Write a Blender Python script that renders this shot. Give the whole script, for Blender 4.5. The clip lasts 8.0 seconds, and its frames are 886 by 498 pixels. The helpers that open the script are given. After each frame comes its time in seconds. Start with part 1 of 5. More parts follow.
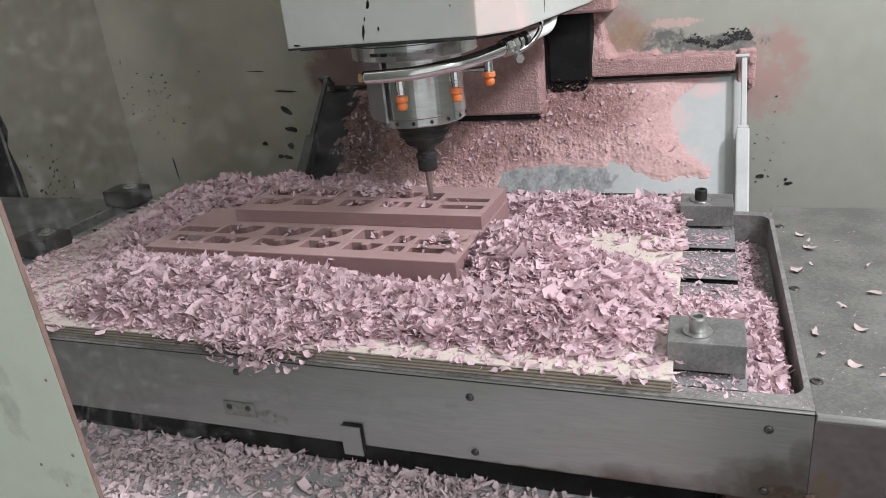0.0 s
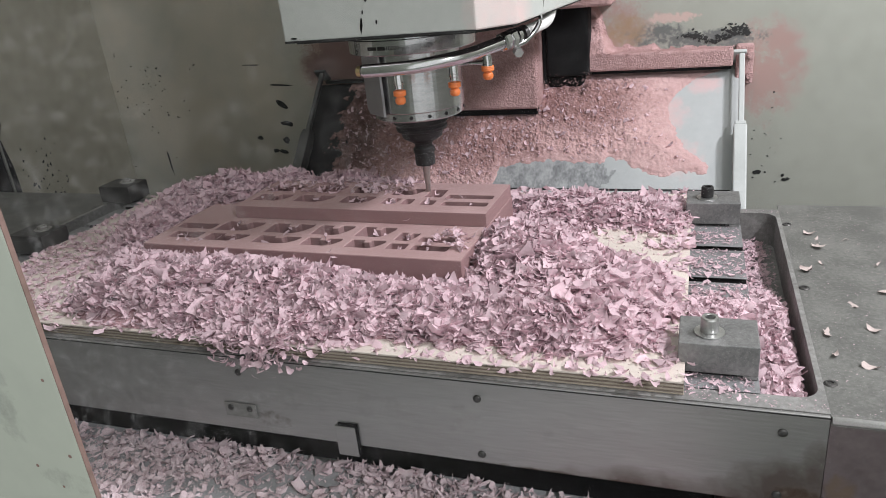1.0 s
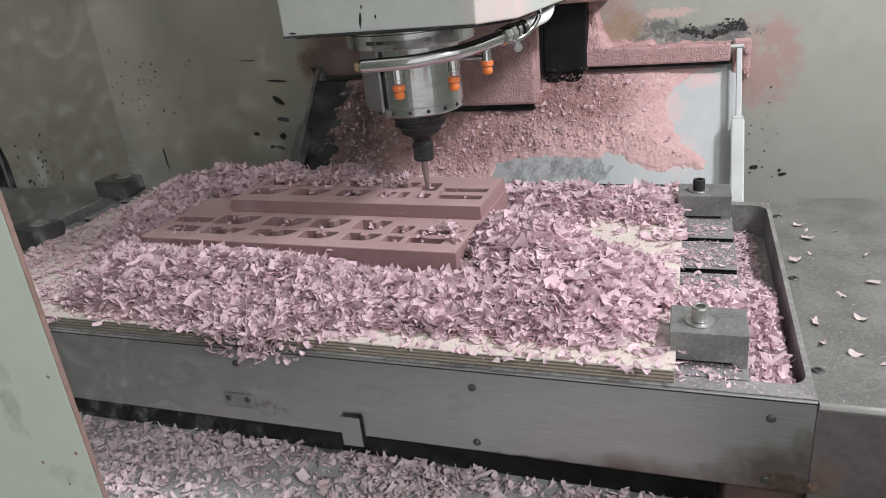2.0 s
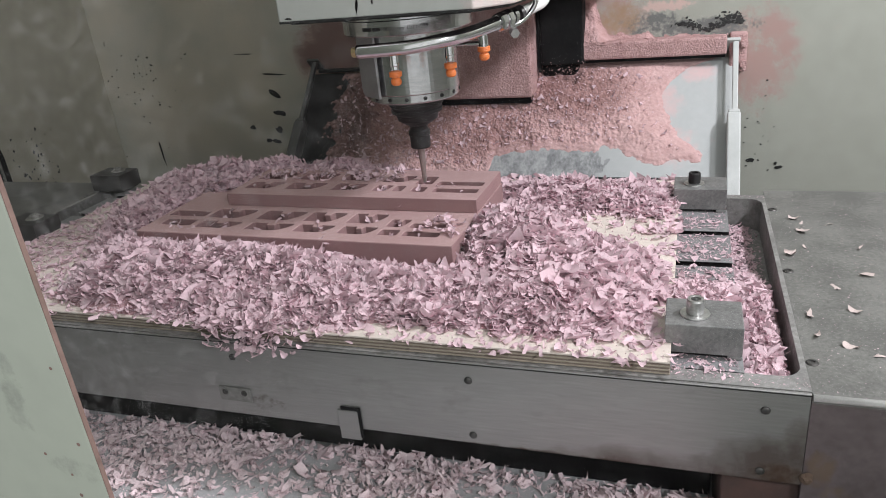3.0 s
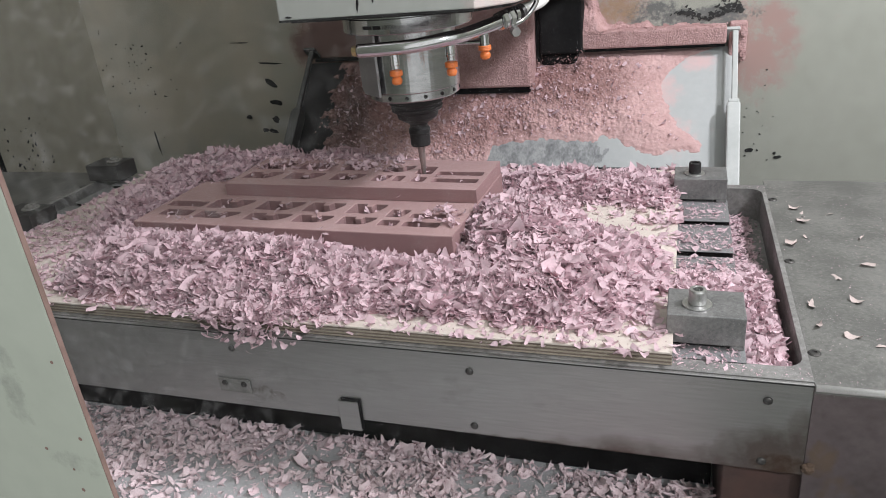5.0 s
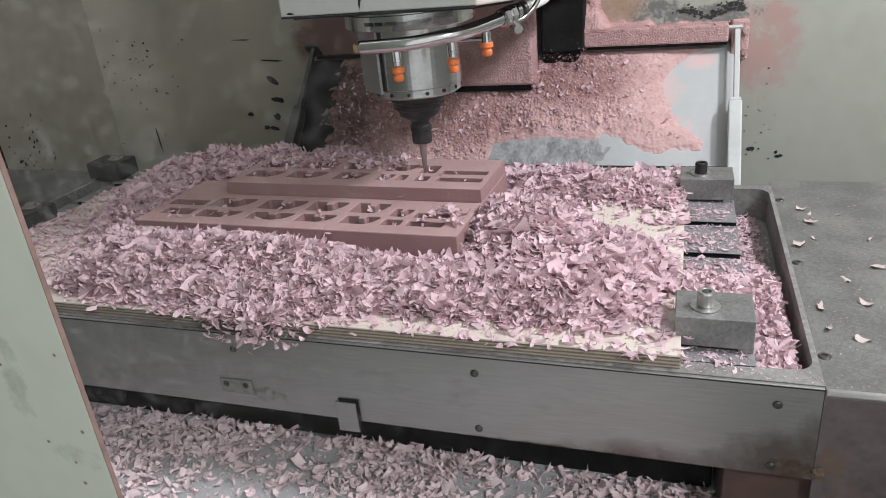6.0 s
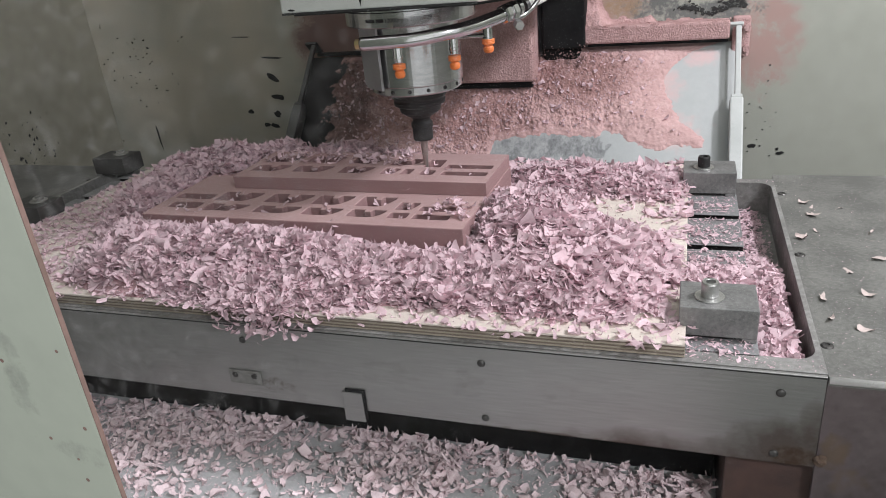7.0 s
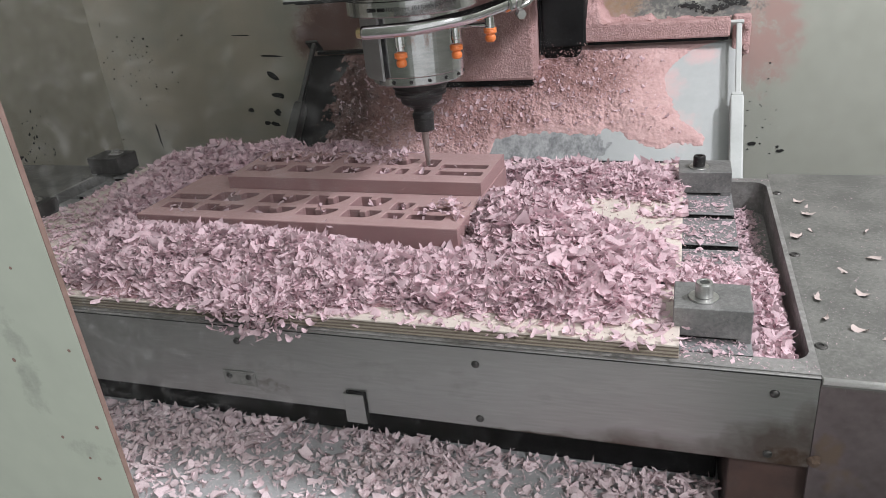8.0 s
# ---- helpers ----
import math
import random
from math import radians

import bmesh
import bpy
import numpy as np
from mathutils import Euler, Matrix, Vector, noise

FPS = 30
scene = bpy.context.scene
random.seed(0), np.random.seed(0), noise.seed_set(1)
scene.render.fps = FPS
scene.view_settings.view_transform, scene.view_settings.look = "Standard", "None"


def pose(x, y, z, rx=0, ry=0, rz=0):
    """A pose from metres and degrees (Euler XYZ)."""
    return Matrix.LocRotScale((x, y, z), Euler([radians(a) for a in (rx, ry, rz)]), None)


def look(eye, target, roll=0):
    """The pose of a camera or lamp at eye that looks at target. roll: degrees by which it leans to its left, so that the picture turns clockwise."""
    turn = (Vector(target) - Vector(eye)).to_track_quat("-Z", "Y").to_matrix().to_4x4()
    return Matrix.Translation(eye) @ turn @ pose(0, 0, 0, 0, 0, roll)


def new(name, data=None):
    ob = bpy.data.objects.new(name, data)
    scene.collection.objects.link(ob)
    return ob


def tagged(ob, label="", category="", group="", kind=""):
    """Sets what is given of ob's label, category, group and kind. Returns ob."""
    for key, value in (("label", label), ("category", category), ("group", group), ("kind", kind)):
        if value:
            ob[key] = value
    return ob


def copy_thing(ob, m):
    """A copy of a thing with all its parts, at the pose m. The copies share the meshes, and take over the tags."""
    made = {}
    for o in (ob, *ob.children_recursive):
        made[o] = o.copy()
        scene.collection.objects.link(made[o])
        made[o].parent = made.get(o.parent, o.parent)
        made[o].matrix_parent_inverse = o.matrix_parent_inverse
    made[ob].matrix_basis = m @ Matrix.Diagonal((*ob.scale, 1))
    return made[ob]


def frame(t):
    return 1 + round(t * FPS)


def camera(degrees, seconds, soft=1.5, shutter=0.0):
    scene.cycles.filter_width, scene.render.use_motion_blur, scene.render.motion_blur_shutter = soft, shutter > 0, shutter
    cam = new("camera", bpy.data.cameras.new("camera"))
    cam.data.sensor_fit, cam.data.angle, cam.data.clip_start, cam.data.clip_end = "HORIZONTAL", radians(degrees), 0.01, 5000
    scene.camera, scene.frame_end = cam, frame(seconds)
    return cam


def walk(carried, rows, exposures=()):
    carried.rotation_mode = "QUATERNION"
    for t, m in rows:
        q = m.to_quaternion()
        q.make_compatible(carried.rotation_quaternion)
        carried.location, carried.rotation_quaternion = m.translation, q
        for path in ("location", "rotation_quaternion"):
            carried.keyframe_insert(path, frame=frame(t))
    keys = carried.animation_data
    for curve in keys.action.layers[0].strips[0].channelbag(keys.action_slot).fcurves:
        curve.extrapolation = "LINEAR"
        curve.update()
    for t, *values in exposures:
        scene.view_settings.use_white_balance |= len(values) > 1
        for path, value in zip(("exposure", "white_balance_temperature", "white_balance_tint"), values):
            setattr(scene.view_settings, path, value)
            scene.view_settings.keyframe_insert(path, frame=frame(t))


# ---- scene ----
cam = camera(63.40, 8.0, soft=0.55)
walk(cam, [
    (0.0, pose(-0.1062, -0.6213, 0.4135, 67.998, 5.703, 18.841)),
    (0.5, pose(-0.1086, -0.6197, 0.4147, 67.715, 5.503, 18.697)),
    (1.0, pose(-0.1122, -0.6175, 0.4137, 67.515, 5.443, 18.477)),
    (1.5, pose(-0.1167, -0.6175, 0.4131, 67.395, 5.451, 18.243)),
    (3.0, pose(-0.1195, -0.6213, 0.4130, 66.654, 5.411, 17.723)),
    (3.5, pose(-0.1213, -0.6200, 0.4141, 66.509, 5.414, 17.598)),
    (4.0, pose(-0.1221, -0.6183, 0.4128, 66.209, 5.416, 17.485)),
    (4.5, pose(-0.1245, -0.6178, 0.4122, 65.952, 5.392, 17.388)),
    (6.0, pose(-0.1271, -0.6192, 0.4102, 65.732, 5.156, 17.516)),
    (6.5, pose(-0.1269, -0.6185, 0.4085, 65.633, 5.187, 17.486)),
    (7.0, pose(-0.1293, -0.6188, 0.4089, 65.551, 5.175, 17.497)),
    (7.5, pose(-0.1317, -0.6199, 0.4091, 65.470, 5.133, 17.415)),
    (8.0, pose(-0.1344, -0.6216, 0.4105, 65.372, 5.203, 17.330)),
])

# ---------- world, lamps ----------
world = bpy.data.worlds.new("workshop")
scene.world = world
world.use_nodes = True
wbg = world.node_tree.nodes["Background"]
wbg.inputs[0].default_value = (0.92, 0.92, 0.93, 1)
wbg.inputs[1].default_value = 1.04
scene.view_settings.exposure = 0.0


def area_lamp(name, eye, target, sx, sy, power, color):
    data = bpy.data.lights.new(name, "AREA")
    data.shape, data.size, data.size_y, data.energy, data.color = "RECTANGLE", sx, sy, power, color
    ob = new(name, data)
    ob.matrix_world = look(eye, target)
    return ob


# Work lamp out of view, placed by the cast shadows; its fixture is added.
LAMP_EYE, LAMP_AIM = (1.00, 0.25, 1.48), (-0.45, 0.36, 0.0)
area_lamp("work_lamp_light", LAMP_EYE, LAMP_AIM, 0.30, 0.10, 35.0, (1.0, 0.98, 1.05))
# Added fill lamp, never in view, to brighten the pan and the front.
FILL_EYE, FILL_AIM = (1.10, -1.35, 1.42), (-0.55, 0.40, 0.05)
area_lamp("fill_lamp_light", FILL_EYE, FILL_AIM, 0.20, 0.10, 24.0, (1.0, 0.98, 1.05))


# ---------- materials ----------
def mat(name, col, col2=None, rough=0.5, metal=0.0, scale=12.0, fine=140.0, bump=0.15, dist=0.001,
        contrast=(0.35, 0.65), rough2=None, island=0.0, stretch=(1, 1, 1), spec=0.5):
    """Two noise scales between two colours, fine relief, uneven gloss."""
    m = bpy.data.materials.new(name)
    m.use_nodes = True
    nt = m.node_tree
    n, l = nt.nodes, nt.links
    b = n["Principled BSDF"]
    tc = n.new("ShaderNodeTexCoord")
    mp = n.new("ShaderNodeMapping")
    mp.inputs["Scale"].default_value = stretch
    l.new(tc.outputs["Object"], mp.inputs[0])
    n1, n2 = n.new("ShaderNodeTexNoise"), n.new("ShaderNodeTexNoise")
    n1.inputs["Scale"].default_value, n1.inputs["Detail"].default_value = scale, 6
    n2.inputs["Scale"].default_value, n2.inputs["Detail"].default_value = fine, 4
    for k in (n1, n2):
        l.new(mp.outputs[0], k.inputs["Vector"])
    add = n.new("ShaderNodeMath")
    add.operation = "MULTIPLY_ADD"
    add.inputs[1].default_value = 0.4
    l.new(n2.outputs[0], add.inputs[0])
    sc = n.new("ShaderNodeMath")
    sc.operation = "MULTIPLY"
    sc.inputs[1].default_value = 0.6
    l.new(n1.outputs[0], sc.inputs[0])
    l.new(sc.outputs[0], add.inputs[2])
    ramp = n.new("ShaderNodeValToRGB")
    c2 = col2 or tuple(c * 0.8 for c in col)
    ramp.color_ramp.elements[0].position, ramp.color_ramp.elements[1].position = contrast
    ramp.color_ramp.elements[0].color = (*c2, 1)
    ramp.color_ramp.elements[1].color = (*col, 1)
    l.new(add.outputs[0], ramp.inputs[0])
    out = ramp.outputs[0]
    if island:
        geo = n.new("ShaderNodeNewGeometry")
        hsv = n.new("ShaderNodeHueSaturation")
        mr = n.new("ShaderNodeMapRange")
        mr.inputs[3].default_value, mr.inputs[4].default_value = 1 - island, 1 + island
        l.new(geo.outputs["Random Per Island"], mr.inputs[0])
        l.new(mr.outputs[0], hsv.inputs["Value"])
        l.new(out, hsv.inputs["Color"])
        out = hsv.outputs[0]
    l.new(out, b.inputs["Base Color"])
    rr = n.new("ShaderNodeMapRange")
    rr.inputs[3].default_value, rr.inputs[4].default_value = (rough2 or min(1, rough * 1.3)), rough
    l.new(add.outputs[0], rr.inputs[0])
    l.new(rr.outputs[0], b.inputs["Roughness"])
    b.inputs["Metallic"].default_value = metal
    b.inputs["Specular IOR Level"].default_value = spec
    if bump:
        bp = n.new("ShaderNodeBump")
        bp.inputs["Strength"].default_value, bp.inputs["Distance"].default_value = bump, dist
        l.new(n2.outputs[0], bp.inputs["Height"])
        l.new(bp.outputs[0], b.inputs["Normal"])
    return m


def stained(m, blobs, col, grain=40.0, rough=0.95, edge=(1.15, 1.85), fine=0.0):
    """Lays soft-edged stains, and painted light and shade, of another colour over a material: blobs are (centre, radii,
    strength).
    """
    nt = m.node_tree
    n, l = nt.nodes, nt.links
    b = n["Principled BSDF"]
    src = b.inputs["Base Color"].links[0].from_socket
    rsrc = b.inputs["Roughness"].links[0].from_socket
    tc = n.new("ShaderNodeTexCoord")
    noi = n.new("ShaderNodeTexNoise")
    noi.inputs["Scale"].default_value, noi.inputs["Detail"].default_value = grain, 8
    noi.inputs["Roughness"].default_value = 0.7
    l.new(tc.outputs["Object"], noi.inputs["Vector"])
    total = None
    for c, r, s in blobs:
        sub = n.new("ShaderNodeVectorMath")
        sub.operation = "SUBTRACT"
        sub.inputs[1].default_value = c
        l.new(tc.outputs["Object"], sub.inputs[0])
        div = n.new("ShaderNodeVectorMath")
        div.operation = "DIVIDE"
        div.inputs[1].default_value = r
        l.new(sub.outputs[0], div.inputs[0])
        ln = n.new("ShaderNodeVectorMath")
        ln.operation = "LENGTH"
        l.new(div.outputs[0], ln.inputs[0])
        mr = n.new("ShaderNodeMapRange")
        mr.interpolation_type = "SMOOTHSTEP"
        mr.inputs[1].default_value, mr.inputs[2].default_value = 0.3, 1.15
        mr.inputs[3].default_value, mr.inputs[4].default_value = s, 0.0
        l.new(ln.outputs["Value"], mr.inputs[0])
        if total is None:
            total = mr.outputs[0]
        else:
            mx = n.new("ShaderNodeMath")
            mx.operation = "MAXIMUM"
            l.new(total, mx.inputs[0])
            l.new(mr.outputs[0], mx.inputs[1])
            total = mx.outputs[0]
    # the grain breaks the stain's edge
    a = n.new("ShaderNodeMath")
    a.operation = "MULTIPLY_ADD"
    a.inputs[1].default_value = 1.9
    l.new(noi.outputs[0], a.inputs[0])
    l.new(total, a.inputs[2])
    mr = n.new("ShaderNodeMapRange")
    mr.inputs[1].default_value, mr.inputs[2].default_value = edge
    top = a.outputs[0]
    if fine:
        speck = n.new("ShaderNodeTexNoise")
        speck.inputs["Scale"].default_value, speck.inputs["Detail"].default_value = fine, 3
        l.new(tc.outputs["Object"], speck.inputs["Vector"])
        a2 = n.new("ShaderNodeMath")
        a2.operation = "MULTIPLY_ADD"
        a2.inputs[1].default_value = 1.3
        l.new(speck.outputs[0], a2.inputs[0])
        l.new(top, a2.inputs[2])
        top = a2.outputs[0]
    l.new(top, mr.inputs[0])
    mix = n.new("ShaderNodeMix")
    mix.data_type = "RGBA"
    l.new(mr.outputs[0], mix.inputs[0])
    l.new(src, mix.inputs[6])
    mix.inputs[7].default_value = (*col, 1)
    l.new(mix.outputs[2], b.inputs["Base Color"])
    rm = n.new("ShaderNodeMix")
    l.new(mr.outputs[0], rm.inputs[0])
    l.new(rsrc, rm.inputs[2])
    rm.inputs[3].default_value = rough
    l.new(rm.outputs[0], b.inputs["Roughness"])
    if metal_links := b.inputs["Metallic"].default_value:
        mm = n.new("ShaderNodeMapRange")
        mm.inputs[3].default_value, mm.inputs[4].default_value = metal_links, 0.0
        l.new(mr.outputs[0], mm.inputs[0])
        l.new(mm.outputs[0], b.inputs["Metallic"])
    return m


M_CHIP = mat("chip_pink", (0.74, 0.565, 0.61), (0.64, 0.475, 0.52), rough=0.65, scale=60, fine=500, bump=0.1, island=0.17, spec=0.25)


def thin(m, amount):
    """Lets light through a thin shaving."""
    n, l = m.node_tree.nodes, m.node_tree.links
    b, o = n["Principled BSDF"], n["Material Output"]
    t, x = n.new("ShaderNodeBsdfTranslucent"), n.new("ShaderNodeMixShader")
    l.new(b.inputs["Base Color"].links[0].from_socket, t.inputs[0])
    x.inputs[0].default_value = amount
    l.new(b.outputs[0], x.inputs[1])
    l.new(t.outputs[0], x.inputs[2])
    l.new(x.outputs[0], o.inputs[0])


thin(M_CHIP, 0.26)
M_MOUND = mat("chip_mass_pink", (0.56, 0.37, 0.395), (0.38, 0.235, 0.25), rough=0.95, scale=60, fine=260, bump=0.9, dist=0.004, spec=0.2)
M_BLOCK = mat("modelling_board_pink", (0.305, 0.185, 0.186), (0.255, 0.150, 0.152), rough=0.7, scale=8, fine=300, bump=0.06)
M_BLOCK_TOP = mat("modelling_board_dusty_lit_top", (0.45, 0.305, 0.30), (0.37, 0.235, 0.232), rough=0.85, scale=14, fine=260, bump=0.08)
M_CHIP_PALE = mat("chip_pale", (0.50, 0.425, 0.40), (0.43, 0.355, 0.335), rough=0.7, scale=60, fine=500, bump=0.1, island=0.14)
M_CHIP_PAN = mat("chip_dusty_pale", (0.80, 0.66, 0.685), (0.72, 0.575, 0.60), rough=0.75, scale=60, fine=500, bump=0.1, island=0.12)
M_DUST = mat("dust_pink", (0.60, 0.40, 0.395), (0.43, 0.265, 0.255), rough=0.97, scale=60, fine=260, bump=1.0, dist=0.004, spec=0.15)
M_PLY = mat("plywood_face", (0.66, 0.60, 0.54), (0.54, 0.475, 0.425), rough=0.7, scale=7, fine=90, stretch=(0.15, 1, 1), bump=0.1)
M_PLY_D = mat("plywood_edge_dark", (0.20, 0.165, 0.135), (0.14, 0.11, 0.09), rough=0.8, scale=10, fine=180, stretch=(0.1, 1, 1))
M_PLY_L = mat("plywood_edge_light", (0.36, 0.31, 0.255), (0.28, 0.24, 0.19), rough=0.8, scale=10, fine=180, stretch=(0.1, 1, 1))
M_STEEL = mat("brushed_steel", (0.38, 0.375, 0.37), (0.27, 0.267, 0.262), rough=0.40, metal=0.85, scale=5, fine=220, stretch=(0.12, 2, 2), bump=0.05, contrast=(0.34, 0.66))
M_RIM = mat("worn_steel_rim", (0.33, 0.325, 0.315), (0.21, 0.207, 0.20), rough=0.5, metal=0.5, scale=16, fine=160, bump=0.12, contrast=(0.42, 0.58))
M_TABLE = mat("cast_table", (0.30, 0.305, 0.31), (0.22, 0.22, 0.225), rough=0.5, metal=0.5, scale=20, fine=200, bump=0.15, contrast=(0.42, 0.58))
M_COVER = mat("dusty_sheet", (0.19, 0.19, 0.177), (0.125, 0.125, 0.117), rough=0.55, metal=0.35, scale=14, fine=260, bump=0.1, contrast=(0.42, 0.58))
M_CLAMP = mat("ground_steel_block", (0.27, 0.27, 0.265), (0.15, 0.15, 0.15), rough=0.40, metal=0.5, scale=30, fine=240, bump=0.1, contrast=(0.36, 0.62))
M_DARKSTEEL = mat("dark_steel_block", (0.085, 0.083, 0.08), (0.03, 0.03, 0.03), rough=0.5, metal=0.3, scale=20, fine=300, bump=0.08)
# Black of oxide parts and gaps, also of the T-slots' inner shade.
M_BLACK = mat("black_oxide_and_shade", (0.022, 0.021, 0.022), (0.012, 0.012, 0.012), rough=0.45, scale=30, fine=300, bump=0.1, spec=0.35)
M_ZINC = mat("zinc_bolt", (0.55, 0.55, 0.54), (0.42, 0.42, 0.41), rough=0.3, metal=0.9, scale=60, fine=400, bump=0.05)
M_DULLZINC = mat("dusty_zinc", (0.34, 0.335, 0.32), (0.22, 0.215, 0.20), rough=0.5, metal=0.6, scale=60, fine=300, bump=0.1)
M_PLATE = mat("grey_side_plate", (0.40, 0.40, 0.41), (0.33, 0.33, 0.34), rough=0.38, metal=0.6, scale=20, fine=200, bump=0.04)
M_RAIL_SHADED = mat("rail_paint_shaded", (0.085, 0.087, 0.085), (0.045, 0.046, 0.045), rough=0.35, scale=18, fine=160, bump=0.05)
M_HOSE = mat("hose_white", (0.74, 0.74, 0.72), (0.62, 0.62, 0.60), rough=0.65, scale=40, fine=260, bump=0.05)
M_EDGE_GLINT = mat("edge_glint_pale", (0.66, 0.66, 0.65), (0.52, 0.52, 0.51), rough=0.3, metal=0.35, scale=30, fine=300, bump=0.03)
M_RIVET = mat("rivet_dark", (0.10, 0.095, 0.09), (0.06, 0.06, 0.06), rough=0.4, metal=0.7, scale=60, fine=400)
M_CHROME = mat("polished_steel", (0.70, 0.70, 0.71), (0.60, 0.60, 0.61), rough=0.12, metal=1.0, scale=30, fine=200, bump=0.0)
M_NOSE = mat("turned_steel", (0.58, 0.58, 0.59), (0.44, 0.44, 0.45), rough=0.20, metal=1.0, scale=30, fine=300, stretch=(1, 1, 8), bump=0.03)
M_HEAD = mat("head_paint_white", (0.50, 0.52, 0.495), (0.43, 0.45, 0.425), rough=0.35, scale=5, fine=90, bump=0.02)
M_WALL = mat("enclosure_paint_green_grey", (0.39, 0.40, 0.355), (0.335, 0.345, 0.30), rough=0.45, scale=2.2, fine=30, bump=0.03)
M_SIDE = mat("enclosure_side_paint", (0.40, 0.385, 0.32), (0.29, 0.275, 0.225), rough=0.45, scale=2.2, fine=30, bump=0.03)
M_DOOR = mat("door_paint_pale_green", (0.315, 0.35, 0.292), (0.27, 0.302, 0.252), rough=0.4, scale=4, fine=60, bump=0.02)
M_GASKET = mat("gasket_brown", (0.20, 0.13, 0.11), (0.13, 0.085, 0.07), rough=0.7, scale=60, fine=200)
M_SHEET = mat("plate_paint_grey", (0.46, 0.48, 0.48), (0.39, 0.41, 0.41), rough=0.4, scale=6, fine=90, bump=0.03)
M_SHEET_SHADED = mat("plate_paint_shaded", (0.040, 0.040, 0.041), (0.018, 0.018, 0.019), rough=0.6, scale=14, fine=120, bump=0.06, spec=0.2)
M_SCRUB = mat("scrubbed_metal", (0.46, 0.47, 0.475), (0.17, 0.18, 0.185), rough=0.5, metal=0.2, scale=34, stretch=(1, 0.6, 0.6), fine=210, bump=0.1, contrast=(0.36, 0.62))
M_RAIL = mat("rail_paint_white", (0.50, 0.52, 0.51), (0.41, 0.43, 0.42), rough=0.4, scale=14, fine=120, bump=0.03)
M_ORANGE = mat("orange_plastic", (0.74, 0.20, 0.05), (0.62, 0.16, 0.04), rough=0.4, scale=40, fine=300, bump=0.02)
M_BRASS = mat("brass", (0.62, 0.48, 0.25), (0.5, 0.38, 0.2), rough=0.35, metal=0.9, scale=40, fine=300)
M_TOOL = mat("carbide_tool", (0.42, 0.36, 0.34), (0.34, 0.29, 0.28), rough=0.35, metal=0.8, scale=60, fine=300)
# Black of the rubber parts, also used on strips that stand for shade.
M_RUBBER_AND_SHADE = mat("black_rubber_and_shade", (0.013, 0.013, 0.0135), (0.007, 0.007, 0.0075), rough=0.7, scale=30, fine=300, bump=0.2, spec=0.18)
M_INK = mat("ink_black", (0.02, 0.02, 0.022), rough=0.5)
M_SPLAT = mat("dark_paint_loss", (0.025, 0.026, 0.026), (0.012, 0.012, 0.012), rough=0.5, scale=60)
M_PAN = mat("pan_sheet_grey", (0.52, 0.525, 0.53), (0.38, 0.385, 0.39), rough=0.6, metal=0.1, scale=9, fine=160, bump=0.12)
M_BASE = mat("base_rust_brown", (0.075, 0.042, 0.035), (0.04, 0.026, 0.024), rough=0.7, scale=9, fine=90, bump=0.15)
M_RUST = mat("rust_crust", (0.13, 0.088, 0.062), (0.07, 0.045, 0.035), rough=0.95, scale=120, fine=500, bump=0.6, dist=0.001)
M_STAINED = mat("stained_steel", (0.17, 0.14, 0.144), (0.095, 0.076, 0.078), rough=0.5, metal=0.5, scale=7, fine=120, bump=0.08)
M_CONC = mat("concrete_floor", (0.30, 0.29, 0.27), (0.22, 0.21, 0.2), rough=0.8, scale=3, fine=40)
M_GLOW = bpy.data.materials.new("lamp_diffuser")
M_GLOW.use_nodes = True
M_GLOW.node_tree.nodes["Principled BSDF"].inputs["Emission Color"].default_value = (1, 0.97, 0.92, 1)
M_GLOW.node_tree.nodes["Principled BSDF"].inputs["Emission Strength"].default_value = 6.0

M_GUARD_DUST_SHADED = mat("dust_pink_guard_shaded", (0.62, 0.425, 0.415), (0.50, 0.32, 0.31), rough=0.97, scale=30, fine=170, bump=0.8, dist=0.002, spec=0.15)
# Browner dust at centre; left patches put the head's shade into the colour.
stained(M_GUARD_DUST_SHADED, [((-0.36, 0.965, 0.08), (0.19, 0.12, 0.10), 0.85), ((-0.60, 0.91, 0.02), (0.24, 0.14, 0.12), 0.80), ((-0.83, 0.95, 0.06), (0.16, 0.2, 0.2), 0.8)], (0.30, 0.175, 0.165), grain=90)
# Darker dust at the left end, with the head's shadow mixed in.
stained(M_GUARD_DUST_SHADED, [((-0.90, 0.93, 0.03), (0.13, 0.25, 0.25), 0.95)], (0.13, 0.085, 0.08), grain=50, edge=(1.3, 2.1))
# Near-black patches below the bellows block.
stained(M_GUARD_DUST_SHADED, [((-0.405, 1.010, 0.124), (0.060, 0.022, 0.022), 0.95), ((-0.36, 0.995, 0.105), (0.04, 0.03, 0.03), 0.5)], (0.03, 0.022, 0.022), grain=90)
stained(M_SHEET, [((-0.175, 0.955, 0.055), (0.055, 0.07, 0.07), 0.72), ((-0.10, 1.005, 0.105), (0.05, 0.03, 0.03), 0.75), ((-0.14, 0.88, -0.02), (0.06, 0.06, 0.06), 0.6)], (0.60, 0.44, 0.435), grain=60)
stained(M_WALL, [((0.015, 1.04, 0.120), (0.115, 0.3, 0.150), 0.92), ((0.04, 1.04, 0.150), (0.075, 0.3, 0.10), 0.98), ((-0.33, 1.04, 0.22), (0.17, 0.3, 0.12), 0.85),
                 ((-0.99, 1.04, 0.17), (0.13, 0.3, 0.12), 1.05), ((-0.85, 1.04, 0.22), (0.25, 0.3, 0.12), 0.9)], (0.40, 0.275, 0.25), grain=28, edge=(1.98, 2.55), fine=330)
